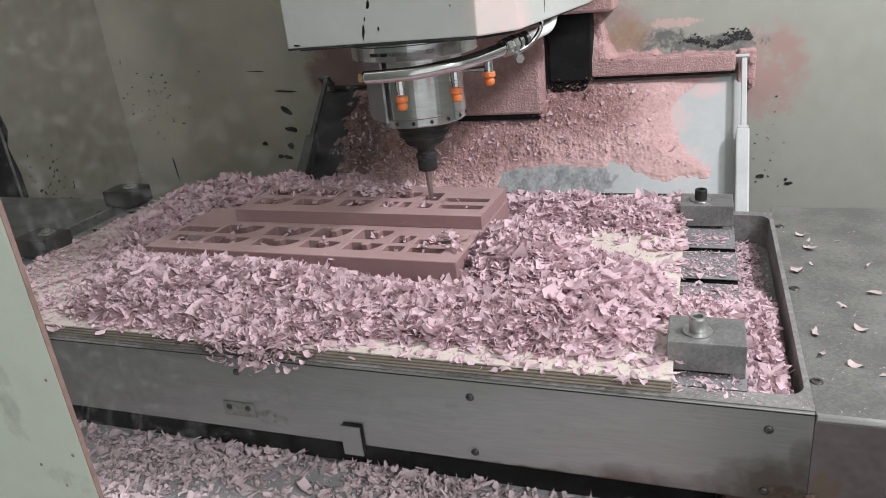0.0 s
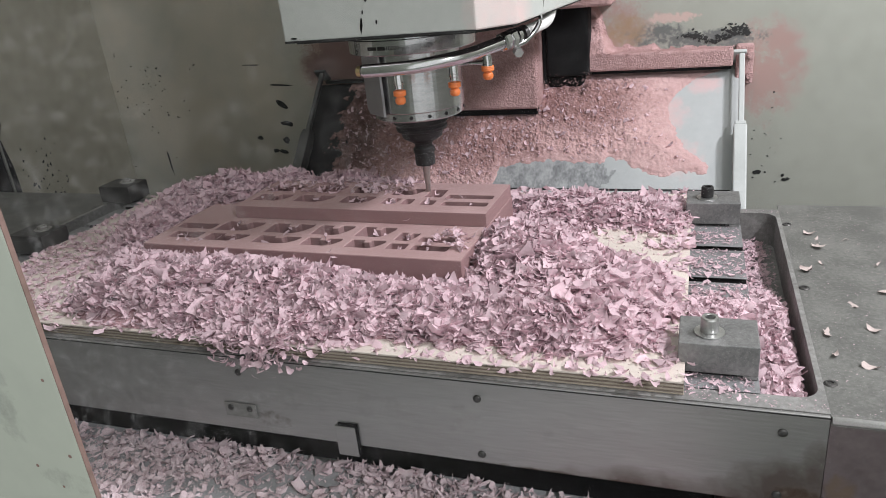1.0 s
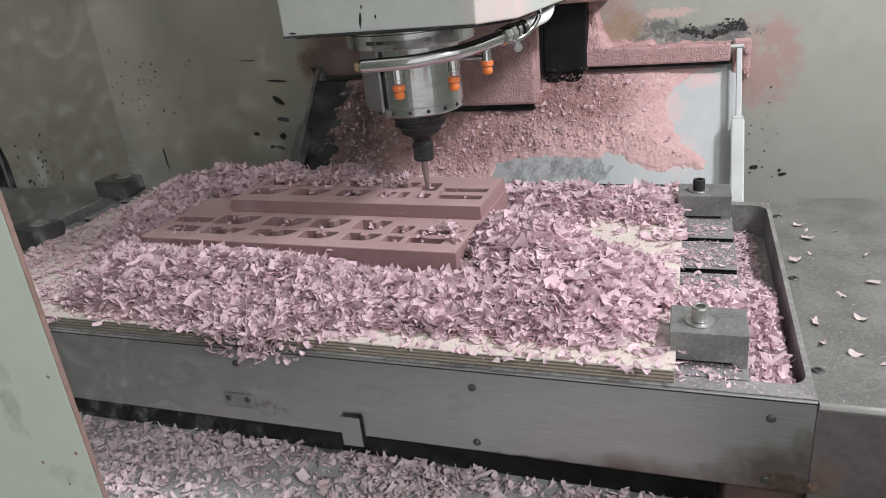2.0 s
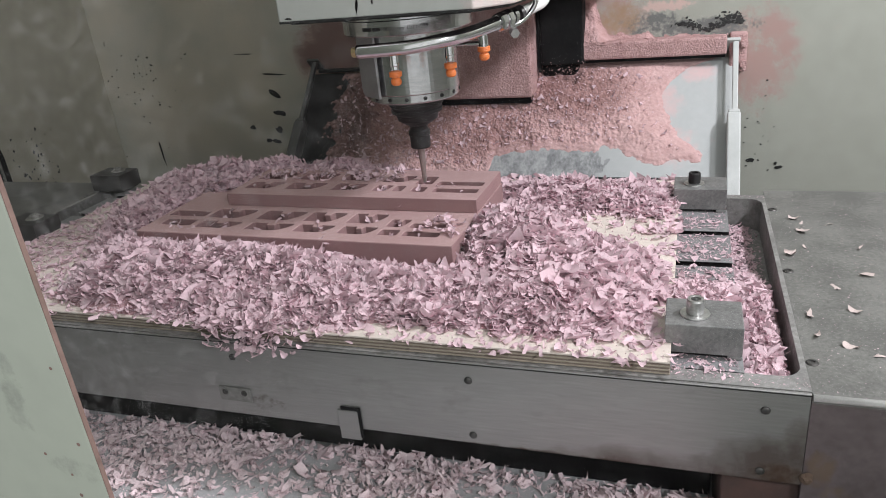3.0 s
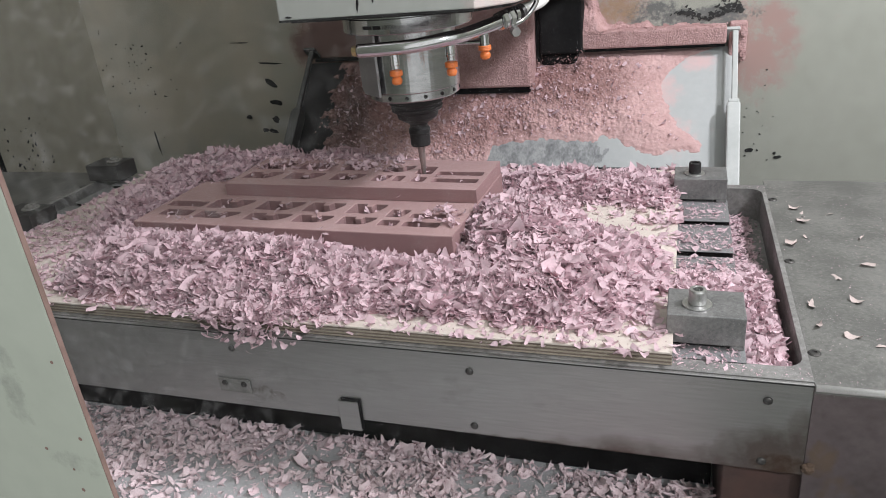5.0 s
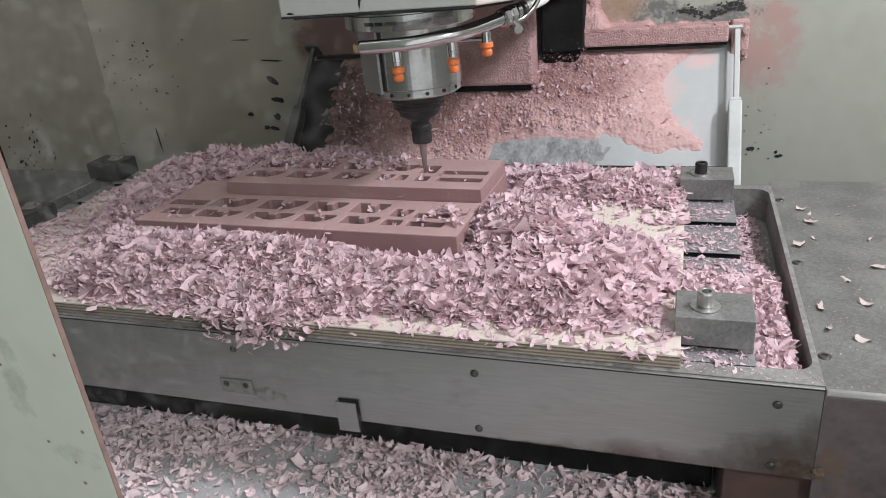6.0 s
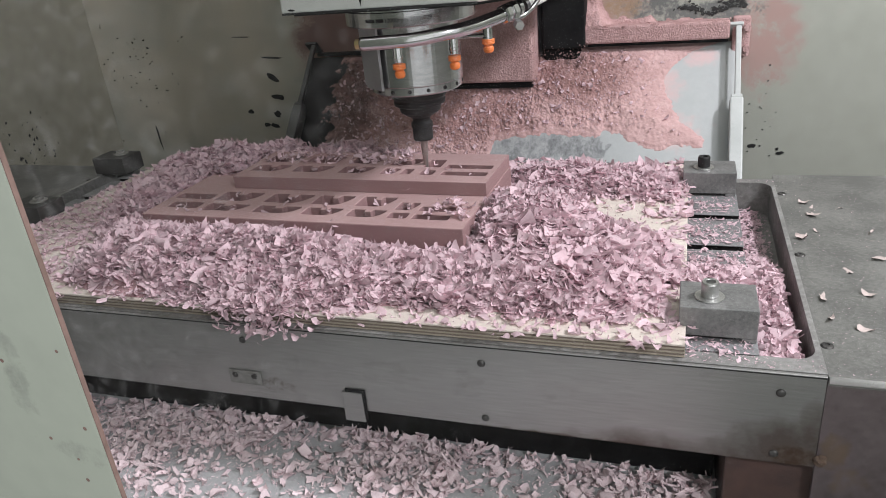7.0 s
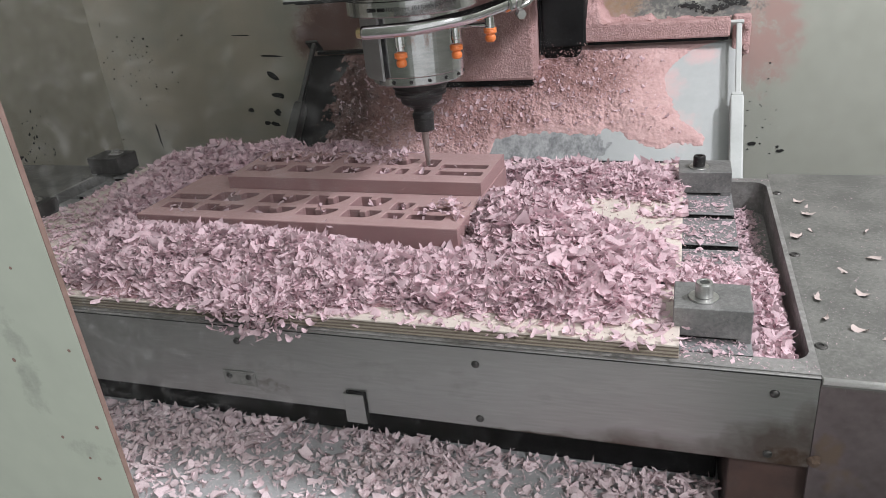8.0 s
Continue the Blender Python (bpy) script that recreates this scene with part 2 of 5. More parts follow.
# Broad pale warm patch: light missing on the wall's left, put into colour.
stained(M_WALL, [((-1.40, 1.04, 0.15), (0.55, 0.3, 0.6), 0.70)], (0.58, 0.53, 0.44), grain=3, rough=0.5)
stained(M_WALL, [((-0.10, 1.04, 0.190), (0.165, 0.3, 0.030), 0.98), ((-0.20, 1.04, 0.205), (0.11, 0.3, 0.034), 0.85)], (0.15, 0.155, 0.15), grain=26, rough=0.6, edge=(2.05, 2.5), fine=160)
stained(M_WALL, [((-0.27, 1.04, 0.220), (0.075, 0.3, 0.055), 0.95)], (0.36, 0.25, 0.165), grain=60, rough=0.9, edge=(2.1, 2.75), fine=420)
stained(M_WALL, [((-0.17, 1.04, 0.240), (0.09, 0.3, 0.018), 0.9)], (0.56, 0.42, 0.38), grain=45, rough=0.9, edge=(2.2, 2.45), fine=120)
stained(M_WALL, [((-0.97, 1.04, 0.175), (0.13, 0.3, 0.075), 1.25), ((-0.90, 1.04, 0.22), (0.20, 0.3, 0.08), 1.1)], (0.22, 0.14, 0.125), grain=24, edge=(1.95, 2.5), fine=330)
stained(M_SIDE, [((-1.7, 0.55, 0.05), (0.3, 0.10, 0.16), 0.5), ((-1.7, 0.30, 0.0), (0.3, 0.05, 0.3), 0.5)], (0.10, 0.10, 0.085), grain=25, rough=0.6)
stained(M_STEEL, [((-0.12, 0, -0.122), (0.20, 0.1, 0.056), 0.95), ((-0.035, 0, -0.105), (0.07, 0.1, 0.070), 0.95), ((0.0, 0, -0.08), (0.03, 0.1, 0.07), 0.9)], (0.15, 0.125, 0.115), grain=11, rough=0.55, edge=(1.35, 1.95))
stained(M_STEEL, [((-0.02, 0, -0.098), (0.045, 0.1, 0.022), 0.95), ((-0.22, 0, -0.108), (0.30, 0.1, 0.008), 0.8), ((-0.60, 0, -0.084), (0.06, 0.1, 0.02), 0.55)], (0.10, 0.066, 0.048), grain=60, rough=0.85, edge=(1.45, 2.0))
stained(M_STEEL, [((-0.85, 0, -0.04), (0.16, 0.1, 0.09), 0.75), ((-0.45, 0, -0.05), (0.35, 0.1, 0.03), 0.35)], (0.20, 0.195, 0.19), grain=22, rough=0.5, edge=(1.9, 2.7), fine=90)
stained(M_COVER, [((0.16, 0.25, 0), (0.3, 0.4, 0.1), 0.45)], (0.30, 0.265, 0.245), grain=120, rough=0.9, edge=(1.55, 1.9))
stained(M_STAINED, [((0.015, 0, -0.085), (0.022, 0.1, 0.035), 0.95), ((0.03, 0, -0.12), (0.03, 0.1, 0.03), 0.7)], (0.10, 0.07, 0.052), grain=70, rough=0.9, edge=(1.45, 1.9))
stained(M_DOOR, [((-0.425, -0.41, 0.235), (0.012, 0.1, 0.05), 0.7), ((-0.40, -0.41, 0.19), (0.03, 0.1, 0.012), 0.6)], (0.17, 0.19, 0.16), grain=90, rough=0.6, edge=(1.4, 2.2))
stained(M_HEAD, [((-0.33, 0.23, 0.34), (0.05, 0.1, 0.09), 0.7)], (0.62, 0.47, 0.45), grain=14, rough=0.6)


# ---------- mesh helpers ----------
def finish(name, bm, material, parent=None, label="", smooth=False):
    me = bpy.data.meshes.new(name)
    bm.normal_update()
    bm.to_mesh(me)
    bm.free()
    for m in (material if isinstance(material, (list, tuple)) else [material]):
        me.materials.append(m)
    if smooth:
        me.polygons.foreach_set("use_smooth", [True] * len(me.polygons))
        me.update()
    ob = new(name, me)
    if parent:
        ob.parent = parent
    if label:
        ob["label"] = label
    return ob


def part(name, bm, material, parent, label="", smooth=False):
    return finish(name, bm, material, parent, label, smooth)


def thing(name, label, category, group="", kind=""):
    return tagged(new(name), label, category, group, kind)


def box(x0, x1, y0, y1, z0, z1, bevel=0.0, seg=2, bm=None):
    own = bm is None
    bm = bm or bmesh.new()
    r = bmesh.ops.create_cube(bm, size=1)
    bmesh.ops.scale(bm, vec=(x1 - x0, y1 - y0, z1 - z0), verts=r["verts"])
    bmesh.ops.translate(bm, vec=((x0 + x1) / 2, (y0 + y1) / 2, (z0 + z1) / 2), verts=r["verts"])
    if bevel:
        es = {e for v in r["verts"] for e in v.link_edges}
        bmesh.ops.bevel(bm, geom=list(es), offset=bevel, segments=seg, affect="EDGES", profile=0.5)
    return bm


def lathe(profile, n=48, center=(0, 0, 0), cap=True):
    """Turns (radius, height) pairs round a vertical axis."""
    bm = bmesh.new()
    rings = []
    for r, z in profile:
        rings.append([bm.verts.new((center[0] + r * math.cos(2 * math.pi * i / n), center[1] + r * math.sin(2 * math.pi * i / n), center[2] + z)) for i in range(n)])
    for a, b in zip(rings, rings[1:]):
        for i in range(n):
            bm.faces.new((a[i], a[(i + 1) % n], b[(i + 1) % n], b[i]))
    if cap:
        bm.faces.new(rings[0][::-1])
        bm.faces.new(rings[-1])
    bmesh.ops.recalc_face_normals(bm, faces=bm.faces)
    return bm


def tube(points, radius, n=14, sub=6, caps=True):
    """A round tube along a smooth line through the points."""
    pts = [Vector(p) for p in points]
    path = []
    for i in range(len(pts) - 1):
        p0, p1, p2, p3 = pts[max(i - 1, 0)], pts[i], pts[i + 1], pts[min(i + 2, len(pts) - 1)]
        for k in range(sub):
            t = k / sub
            path.append(0.5 * ((2 * p1) + (p2 - p0) * t + (2 * p0 - 5 * p1 + 4 * p2 - p3) * t * t + (3 * p1 - p0 - 3 * p2 + p3) * t ** 3))
    path.append(pts[-1])
    bm = bmesh.new()
    rings = []
    up = Vector((0, 0, 1))
    for i, p in enumerate(path):
        d = (path[min(i + 1, len(path) - 1)] - path[max(i - 1, 0)]).normalized()
        if abs(d.dot(up)) > 0.95:
            up = Vector((1, 0, 0))
        s = d.cross(up).normalized()
        u = s.cross(d)
        rings.append([bm.verts.new(p + radius * (math.cos(2 * math.pi * k / n) * s + math.sin(2 * math.pi * k / n) * u)) for k in range(n)])
    for a, b in zip(rings, rings[1:]):
        for k in range(n):
            bm.faces.new((a[k], a[(k + 1) % n], b[(k + 1) % n], b[k]))
    if caps:
        bm.faces.new(rings[0][::-1])
        bm.faces.new(rings[-1])
    bmesh.ops.recalc_face_normals(bm, faces=bm.faces)
    return bm


def rod(a, b, r, n=16):
    return tube([a, b], r, n=n, sub=1)


def prism(outline, z0, z1, bevel=0.0):
    bm = bmesh.new()
    lo = [bm.verts.new((x, y, z0)) for x, y in outline]
    hi = [bm.verts.new((x, y, z1)) for x, y in outline]
    k = len(outline)
    bm.faces.new(lo[::-1])
    bm.faces.new(hi)
    for i in range(k):
        bm.faces.new((lo[i], lo[(i + 1) % k], hi[(i + 1) % k], hi[i]))
    bmesh.ops.recalc_face_normals(bm, faces=bm.faces)
    if bevel:
        bmesh.ops.bevel(bm, geom=list(bm.edges), offset=bevel, segments=2, affect="EDGES", profile=0.5)
    return bm


def round_rect(x0, x1, y0, y1, r, n=5):
    out = []
    for cx, cy, a0 in ((x1 - r, y1 - r, 0), (x0 + r, y1 - r, 90), (x0 + r, y0 + r, 180), (x1 - r, y0 + r, 270)):
        for i in range(n + 1):
            a = radians(a0 + 90 * i / n)
            out.append((cx + r * math.cos(a), cy + r * math.sin(a)))
    return out


def plate_with_holes(outline, holes, z_top, z_bottom, depths, chamfer=0.0):
    """A slab with pockets: holes are outlines in plan, each as deep as depths says (None: right through)."""
    bm = bmesh.new()
    def loop(pts, z):
        vs = [bm.verts.new((x, y, z)) for x, y in pts]
        return vs, [bm.edges.new((vs[i], vs[(i + 1) % len(vs)])) for i in range(len(vs))]
    inner = outline
    top, te = loop(inner, z_top)
    edges = list(te)
    hl = []
    for h in holes:
        vs, es = loop(h, z_top)
        edges += es
        hl.append(vs)
    bmesh.ops.triangle_fill(bm, use_beauty=True, edges=edges)
    k = len(outline)
    low = [bm.verts.new((x, y, z_bottom)) for x, y in outline]
    for i in range(k):
        bm.faces.new((top[i], top[(i + 1) % k], low[(i + 1) % k], low[i]))
    bm.faces.new(low)
    for vs, d in zip(hl, depths):
        zf = z_bottom + 0.0005 if d is None else z_top - d
        fl = [bm.verts.new((v.co.x, v.co.y, zf)) for v in vs]
        for i in range(len(vs)):
            bm.faces.new((vs[i], fl[i], fl[(i + 1) % len(vs)], vs[(i + 1) % len(vs)]))
        bm.faces.new(fl)
    bmesh.ops.recalc_face_normals(bm, faces=bm.faces)
    return bm


def flake_mesh(name, places, material, seed=1, size=(0.006, 0.017), parent=None, aspect=(0.26, 0.62)):
    """Curled shavings: places are rows of (x, y, z, tilt, scale). One mesh, eight quads a shaving."""
    rng = np.random.default_rng(seed)
    P = np.asarray(places, float)
    n = len(P)
    gu, gv = np.meshgrid(np.linspace(-1, 1, 5), np.linspace(-1, 1, 3), indexing="ij")
    u, v = gu.ravel()[None].repeat(n, 0), gv.ravel()[None].repeat(n, 0)
    L = (size[0] + (size[1] - size[0]) * rng.random((n, 1)) ** 1.4) * P[:, 4:5] * 0.5
    sliver = rng.random((n, 1)) < 0.30
    W = L * rng.uniform(*aspect, (n, 1)) * np.where(sliver, 0.42, 1.0)
    taper = rng.uniform(-0.55, 0.55, (n, 1))
    point = rng.uniform(0.0, 0.75, (n, 1)) ** 1.5
    skew = rng.uniform(-0.9, 0.9, (n, 1))
    rim_only = ((np.abs(gu.ravel()) == 1) | (np.abs(gv.ravel()) == 1))[None]
    jag = rng.uniform(-0.34, 0.34, (2, n, 15)) * rim_only
    curl = rng.normal(0.3, 0.7, (n, 1)) + 1.4 * (rng.random((n, 1)) < 0.22)
    curl[np.abs(curl) < 0.05] = 0.05
    uu = u * (1 - 0.18 * v * v * rng.uniform(0, 1, (n, 1))) + 0.35 * skew * v * aspect[1] + jag[0]
    y = W * (v * (1 + taper * u) * (1 - point * u * u) + jag[1] * 1.3 + skew * 0.35 * u * u)
    x = L * np.sin(curl * uu) / curl
    z = L * ((1 - np.cos(curl * uu)) / curl - curl * 0.16) + W * rng.uniform(-0.55, 0.55, (n, 1)) * u * v + W * rng.normal(0, 0.42, (n, 1)) * v * v
    yaw = rng.uniform(0, 2 * np.pi, n)
    tilt = P[:, 3] * rng.uniform(0.2, 1.0, n)
    ta = rng.uniform(0, 2 * np.pi, n)
    cy, sy = np.cos(yaw)[:, None], np.sin(yaw)[:, None]
    x, y = cy * x - sy * y, sy * x + cy * y
    ca, sa = np.cos(ta)[:, None], np.sin(ta)[:, None]
    a, b = ca * x + sa * y, -sa * x + ca * y
    ct, st = np.cos(tilt)[:, None], np.sin(tilt)[:, None]
    a, z = ct * a + st * z, -st * a + ct * z
    x, y = ca * a - sa * b, sa * a + ca * b
    co = np.stack([x + P[:, 0:1], y + P[:, 1:2], z + P[:, 2:3]], -1).reshape(-1, 3)
    q = np.array([(i * 3 + j, (i + 1) * 3 + j, (i + 1) * 3 + j + 1, i * 3 + j + 1) for i in range(4) for j in range(2)])
    faces = (q[None] + 15 * np.arange(n)[:, None, None]).reshape(-1, 4)
    me = bpy.data.meshes.new(name)
    me.vertices.add(len(co))
    me.vertices.foreach_set("co", co.ravel())
    me.loops.add(faces.size)
    me.loops.foreach_set("vertex_index", faces.ravel())
    me.polygons.add(len(faces))
    me.polygons.foreach_set("loop_start", np.arange(0, faces.size, 4))
    me.update(calc_edges=True)
    me.validate()
    me.polygons.foreach_set("use_smooth", [True] * len(me.polygons))
    me.materials.append(material)
    ob = new(name, me)
    if parent:
        ob.parent = parent
    return ob


def field_mesh(name, xs, ys, fn, material, floor=0.0005):
    """A lumpy layer over a grid: fn(x, y) is its height; bare cells are left out."""
    bm = bmesh.new()
    grid = {}
    hs = {}
    for i, x in enumerate(xs):
        for j, y in enumerate(ys):
            hs[i, j] = fn(x, y)
    for i in range(len(xs) - 1):
        for j in range(len(ys) - 1):
            c = [(i, j), (i + 1, j), (i + 1, j + 1), (i, j + 1)]
            if max(hs[k][2] if isinstance(hs[k], tuple) else hs[k] for k in c) <= floor:
                continue
            vs = []
            for k in c:
                if k not in grid:
                    h = hs[k]
                    grid[k] = bm.verts.new(h[3] if isinstance(h, tuple) else (xs[k[0]], ys[k[1]], h))
                vs.append(grid[k])
            bm.faces.new(vs)
    return finish(name, bm, material, smooth=True)


def smooth01(a, b, x):
    t = min(1.0, max(0.0, (x - a) / (b - a)))
    return t * t * (3 - 2 * t)


TABLE_THINGS, SADDLE_THINGS, HEAD_THINGS = [], [], []

# ---------- enclosure ----------
def wall(name, x0, x1, y0, y1, z0, z1, material, label):
    return tagged(finish(name, box(x0, x1, y0, y1, z0, z1), material), label, "wall", kind="structure")


XL, XR, YB, ZT, ZB = -1.70, 1.20, 1.046, 1.66, -0.75
wall("wall_back", XL - 0.02, XR + 0.02, YB, YB + 0.02, ZB, ZT, M_WALL, "green-grey painted sheet wall stained with pink dust, missing light painted in at left")
wall("wall_left", XL - 0.02, XL, -0.44, YB, ZB, ZT, M_SIDE, "green-grey painted enclosure side wall, smudged")
wall("wall_right", XR, XR + 0.02, -0.44, YB, ZB, ZT, M_WALL, "green-grey painted enclosure side wall")
wall("floor", XL - 1.5, XR + 1.5, -3.0, YB + 0.5, ZB - 0.02, ZB, M_CONC, "grey concrete workshop floor")
# Roof is out of view; its opening is added to let soft light in.
for n, (x0, x1, y0, y1) in enumerate(((XL - 0.02, XL + 0.04, -0.44, YB + 0.02), (XR - 0.12, XR + 0.02, -0.44, YB + 0.02), (XL + 0.04, XR - 0.12, -0.44, -0.25), (XL + 0.04, XR - 0.12, 0.88, YB + 0.02))):
    wall("ceiling_" + str(n + 1), x0, x1, y0, y1, ZT, ZT + 0.02, M_WALL, "unseen pale sheet strip round a roof opening added to let light in")
wall("wall_front_sill", XL, XR, -0.44, -0.40, ZB, -0.10, M_DOOR, "pale green painted front panel below the window")
wall("wall_front_header", XL, XR, -0.44, -0.40, 1.05, ZT, M_DOOR, "pale green painted panel above the window")
wall("wall_front_post", 0.95, XR, -0.44, -0.40, -0.10, 1.05, M_DOOR, "pale green painted post beside the window")

seal = thing("side_seal", "black rubber side seal with bare metal edge on the wall", "seal")
bm = prism([(0.30, -0.40), (0.655, -0.40), (0.652, 0.03), (0.640, 0.10), (0.655, 0.135), (0.648, 0.175), (0.30, 0.28)], 0.0, 0.010, 0.002)
for v in bm.verts:
    v.co = (XL + v.co.z + 0.0005, v.co.x, v.co.y)
bmesh.ops.recalc_face_normals(bm, faces=bm.faces)
part("rubber", bm, M_RUBBER_AND_SHADE, seal)
part("metal_edge", box(XL + 0.0112, XL + 0.016, 0.628, 0.633, -0.40, 0.150, 0.001), M_RIM, seal, "bare metal strip")

door = thing("machine_door", "pale green painted sheet-metal machine door with brown gasket edge", "door")
part("door_panel", box(-1.60, -0.3864, -0.4126, -0.4110, -0.098, 1.048, bevel=0.0005), M_DOOR, door)
part("gasket", box(-0.3863, -0.3858, -0.4122, -0.4098, -0.098, 1.048), M_GASKET, door, "brown rubber gasket strip")
rng = random.Random(3)
for x, z in ((-0.390 - 0.0035, 0.2490), (-0.3935, 0.2055), (-0.418, 0.196), (-0.404, 0.172), (-0.43, 0.24), (-0.41, 0.29), (-0.405, 0.185)):
    r = 0.0011 * rng.uniform(0.7, 1.3)
    part("rust_spot", lathe([(r, 0), (r * 0.5, 0.0003), (0.0001, 0.0004)], 9), M_GASKET, door, "small rust spot").matrix_local = pose(x, -0.4127, z, 90, 0, 0)

# ---------- lamps, out of view ---
lamp = thing("work_lamp", "unseen white work lamp under the machine roof, its fixture added", "lamp")
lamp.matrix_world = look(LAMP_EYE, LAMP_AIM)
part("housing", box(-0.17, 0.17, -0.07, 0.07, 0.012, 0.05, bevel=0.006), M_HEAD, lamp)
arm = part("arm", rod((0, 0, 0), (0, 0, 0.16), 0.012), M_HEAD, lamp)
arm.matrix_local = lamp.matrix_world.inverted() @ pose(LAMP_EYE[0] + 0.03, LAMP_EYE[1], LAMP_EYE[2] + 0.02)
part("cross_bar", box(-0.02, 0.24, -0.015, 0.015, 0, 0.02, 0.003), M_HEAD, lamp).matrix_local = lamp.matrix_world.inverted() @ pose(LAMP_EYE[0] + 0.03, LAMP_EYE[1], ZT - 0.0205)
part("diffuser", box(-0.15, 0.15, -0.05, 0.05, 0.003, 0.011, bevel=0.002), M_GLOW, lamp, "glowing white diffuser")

# Housing and stand made up to carry the added fill light.
fill_lamp = thing("added_fill_lamp", "added fill lamp on a stand outside the machine, out of view", "lamp")
fill_lamp.matrix_world = look(FILL_EYE, FILL_AIM)
part("housing", box(-0.13, 0.13, -0.08, 0.08, 0.012, 0.06, bevel=0.006), M_HEAD, fill_lamp)
part("diffuser", box(-0.10, 0.10, -0.05, 0.05, 0.003, 0.011, bevel=0.002), M_GLOW, fill_lamp, "glowing white diffuser")
stand = part("stand", rod((0, 0, 0), (0, 0, FILL_EYE[2] + 0.70), 0.015), M_HEAD, fill_lamp)
stand.matrix_local = fill_lamp.matrix_world.inverted() @ pose(FILL_EYE[0] + 0.05, FILL_EYE[1] - 0.06, -0.75)

# ---------- back: sloped guard, rails, channel, column ----------
def on_slope(x, s, h=0.0):
    """A point on the sloped guard: s metres down from its top edge, h above it."""
    k = math.sqrt(0.5)
    return (x, 1.032 - s * k - h * k, 0.130 - s * k + h * k)


def slope_box(x0, x1, s0, s1, h0, h1, bevel=0.0):
    bm = box(x0, x1, s0, s1, h0, h1, bevel)
    for v in bm.verts:
        v.co = on_slope(*v.co)
    bmesh.ops.recalc_face_normals(bm, faces=bm.faces)
    return bm


guard = thing("sloped_guard", "sloping sheet-metal chip guard half covered by dust", "chip guard")
part("grey_sheet", slope_box(-0.700, -0.03, 0, 0.50, -0.003, 0), M_SHEET, guard, "light grey painted sheet")
# Left sheet coloured near black to stand for the head's cast shadow.
part("shaded_sheet", slope_box(-1.03, -0.7005, 0, 0.50, -0.003, 0), M_SHEET_SHADED, guard, "left guard sheet, the head's shadow put into its colour")
part("seam", slope_box(-0.99, -0.045, 0.2855, 0.2905, 0.0003, 0.0010), M_BLACK, guard, "dark gap between the sheets")
part("lower_sheet", slope_box(-0.99, -0.045, 0.292, 0.50, 0.0005, 0.0035), M_SHEET, guard, "light grey lower sheet")
# Left rail takes a darkened colour that stands for the head's shadow.
for x, mr_, lab in ((-0.030, M_RAIL, "white painted telescopic rail beside the sloping guard"), (-1.004, M_RAIL_SHADED, "telescopic rail beside the sloping guard, darkened for the head's shadow")):
    rail = thing("guard_rail", lab, "rail", "guard rails")
    part("rod", slope_box(x - 0.0045, x + 0.0065, -0.01, 0.40, 0.030, 0.040, 0.002), mr_, rail)
    part("sleeve", slope_box(x - 0.013, x + 0.012, 0.160, 0.50, 0.014, 0.044, 0.003), mr_, rail)
    part("sleeve_cap", slope_box(x - 0.011, x + 0.010, 0.152, 0.160, 0.018, 0.042, 0.002), mr_, rail)
    part("top_bracket", slope_box(x - 0.022, x + 0.010, -0.018, -0.0105, 0.004, 0.042, 0.002), mr_, rail)

channel = thing("guard_channel", "sheet-metal channel above the guard, thick with pink dust", "channel")
part("profile", box(-0.70, -0.046, 1.000, 1.045, 0.140, 0.176, 0.004), M_DUST, channel)
part("rear_lip", box(-1.005, -0.7004, 1.026, 1.0455, 0.134, 0.141, 0.001), M_BLACK, channel, "dark sheet lip along the guard's top")
part("end_bracket", box(-0.040, -0.006, 1.015, 1.045, 0.100, 0.180, 0.004), M_DUST, channel)
part("screw", rod((-0.012, 1.015, 0.160), (-0.012, 1.004, 0.160), 0.007), M_DUST, channel)
part("screw", rod((-0.012, 1.015, 0.118), (-0.012, 1.004, 0.118), 0.007), M_DUST, channel)

column = thing("column_cover", "column way cover caked in pink dust behind the spindle", "column")
part("front_sheet", box(-0.68, -0.441, 0.925, 1.044, 0.078, 1.10, 0.006), M_DUST, column)
part("shoulder", box(-0.4405, -0.285, 0.955, 1.044, 0.280, 1.10, 0.006), M_DUST, column)
# Two black boxes put in the shadow below the cover and the channel.
part("bottom_shade", box(-0.675, -0.446, 0.938, 1.000, 0.0640, 0.0778, 0.001), M_RUBBER_AND_SHADE, column, "black strip standing for the shadow gap below the cover")
part("under_shade", box(-0.335, -0.048, 1.007, 1.040, 0.1335, 0.1398, 0.001), M_RUBBER_AND_SHADE, channel, "black strip standing for the shadow line under the channel")
wiper = thing("rubber_block", "black rubber bellows block hanging from the column", "bellows")
part("block", box(-0.4300, -0.338, 0.985, 1.040, 0.135, 0.279, 0.004), M_RUBBER_AND_SHADE, wiper)
part("lip", box(-0.4390, -0.4305, 0.990, 1.040, 0.120, 0.279, 0.002), M_RUBBER_AND_SHADE, wiper)
part("flap", box(-0.432, -0.350, 0.995, 1.038, 0.108, 0.1345, 0.010), M_RUBBER_AND_SHADE, wiper)


def guard_edge(s):
    """How far right the dust reaches, by the way down the guard."""
    pts = ((0.0, -0.060), (0.023, -0.118), (0.07, -0.168), (0.118, -0.170), (0.173, -0.143), (0.207, -0.113), (0.234, -0.086), (0.250, -0.092), (0.262, -0.24), (0.5, -0.24))
    for (a, xa), (b, xb) in zip(pts, pts[1:]):
        if s <= b:
            return xa + (xb - xa) * (s - a) / (b - a)
    return -0.24


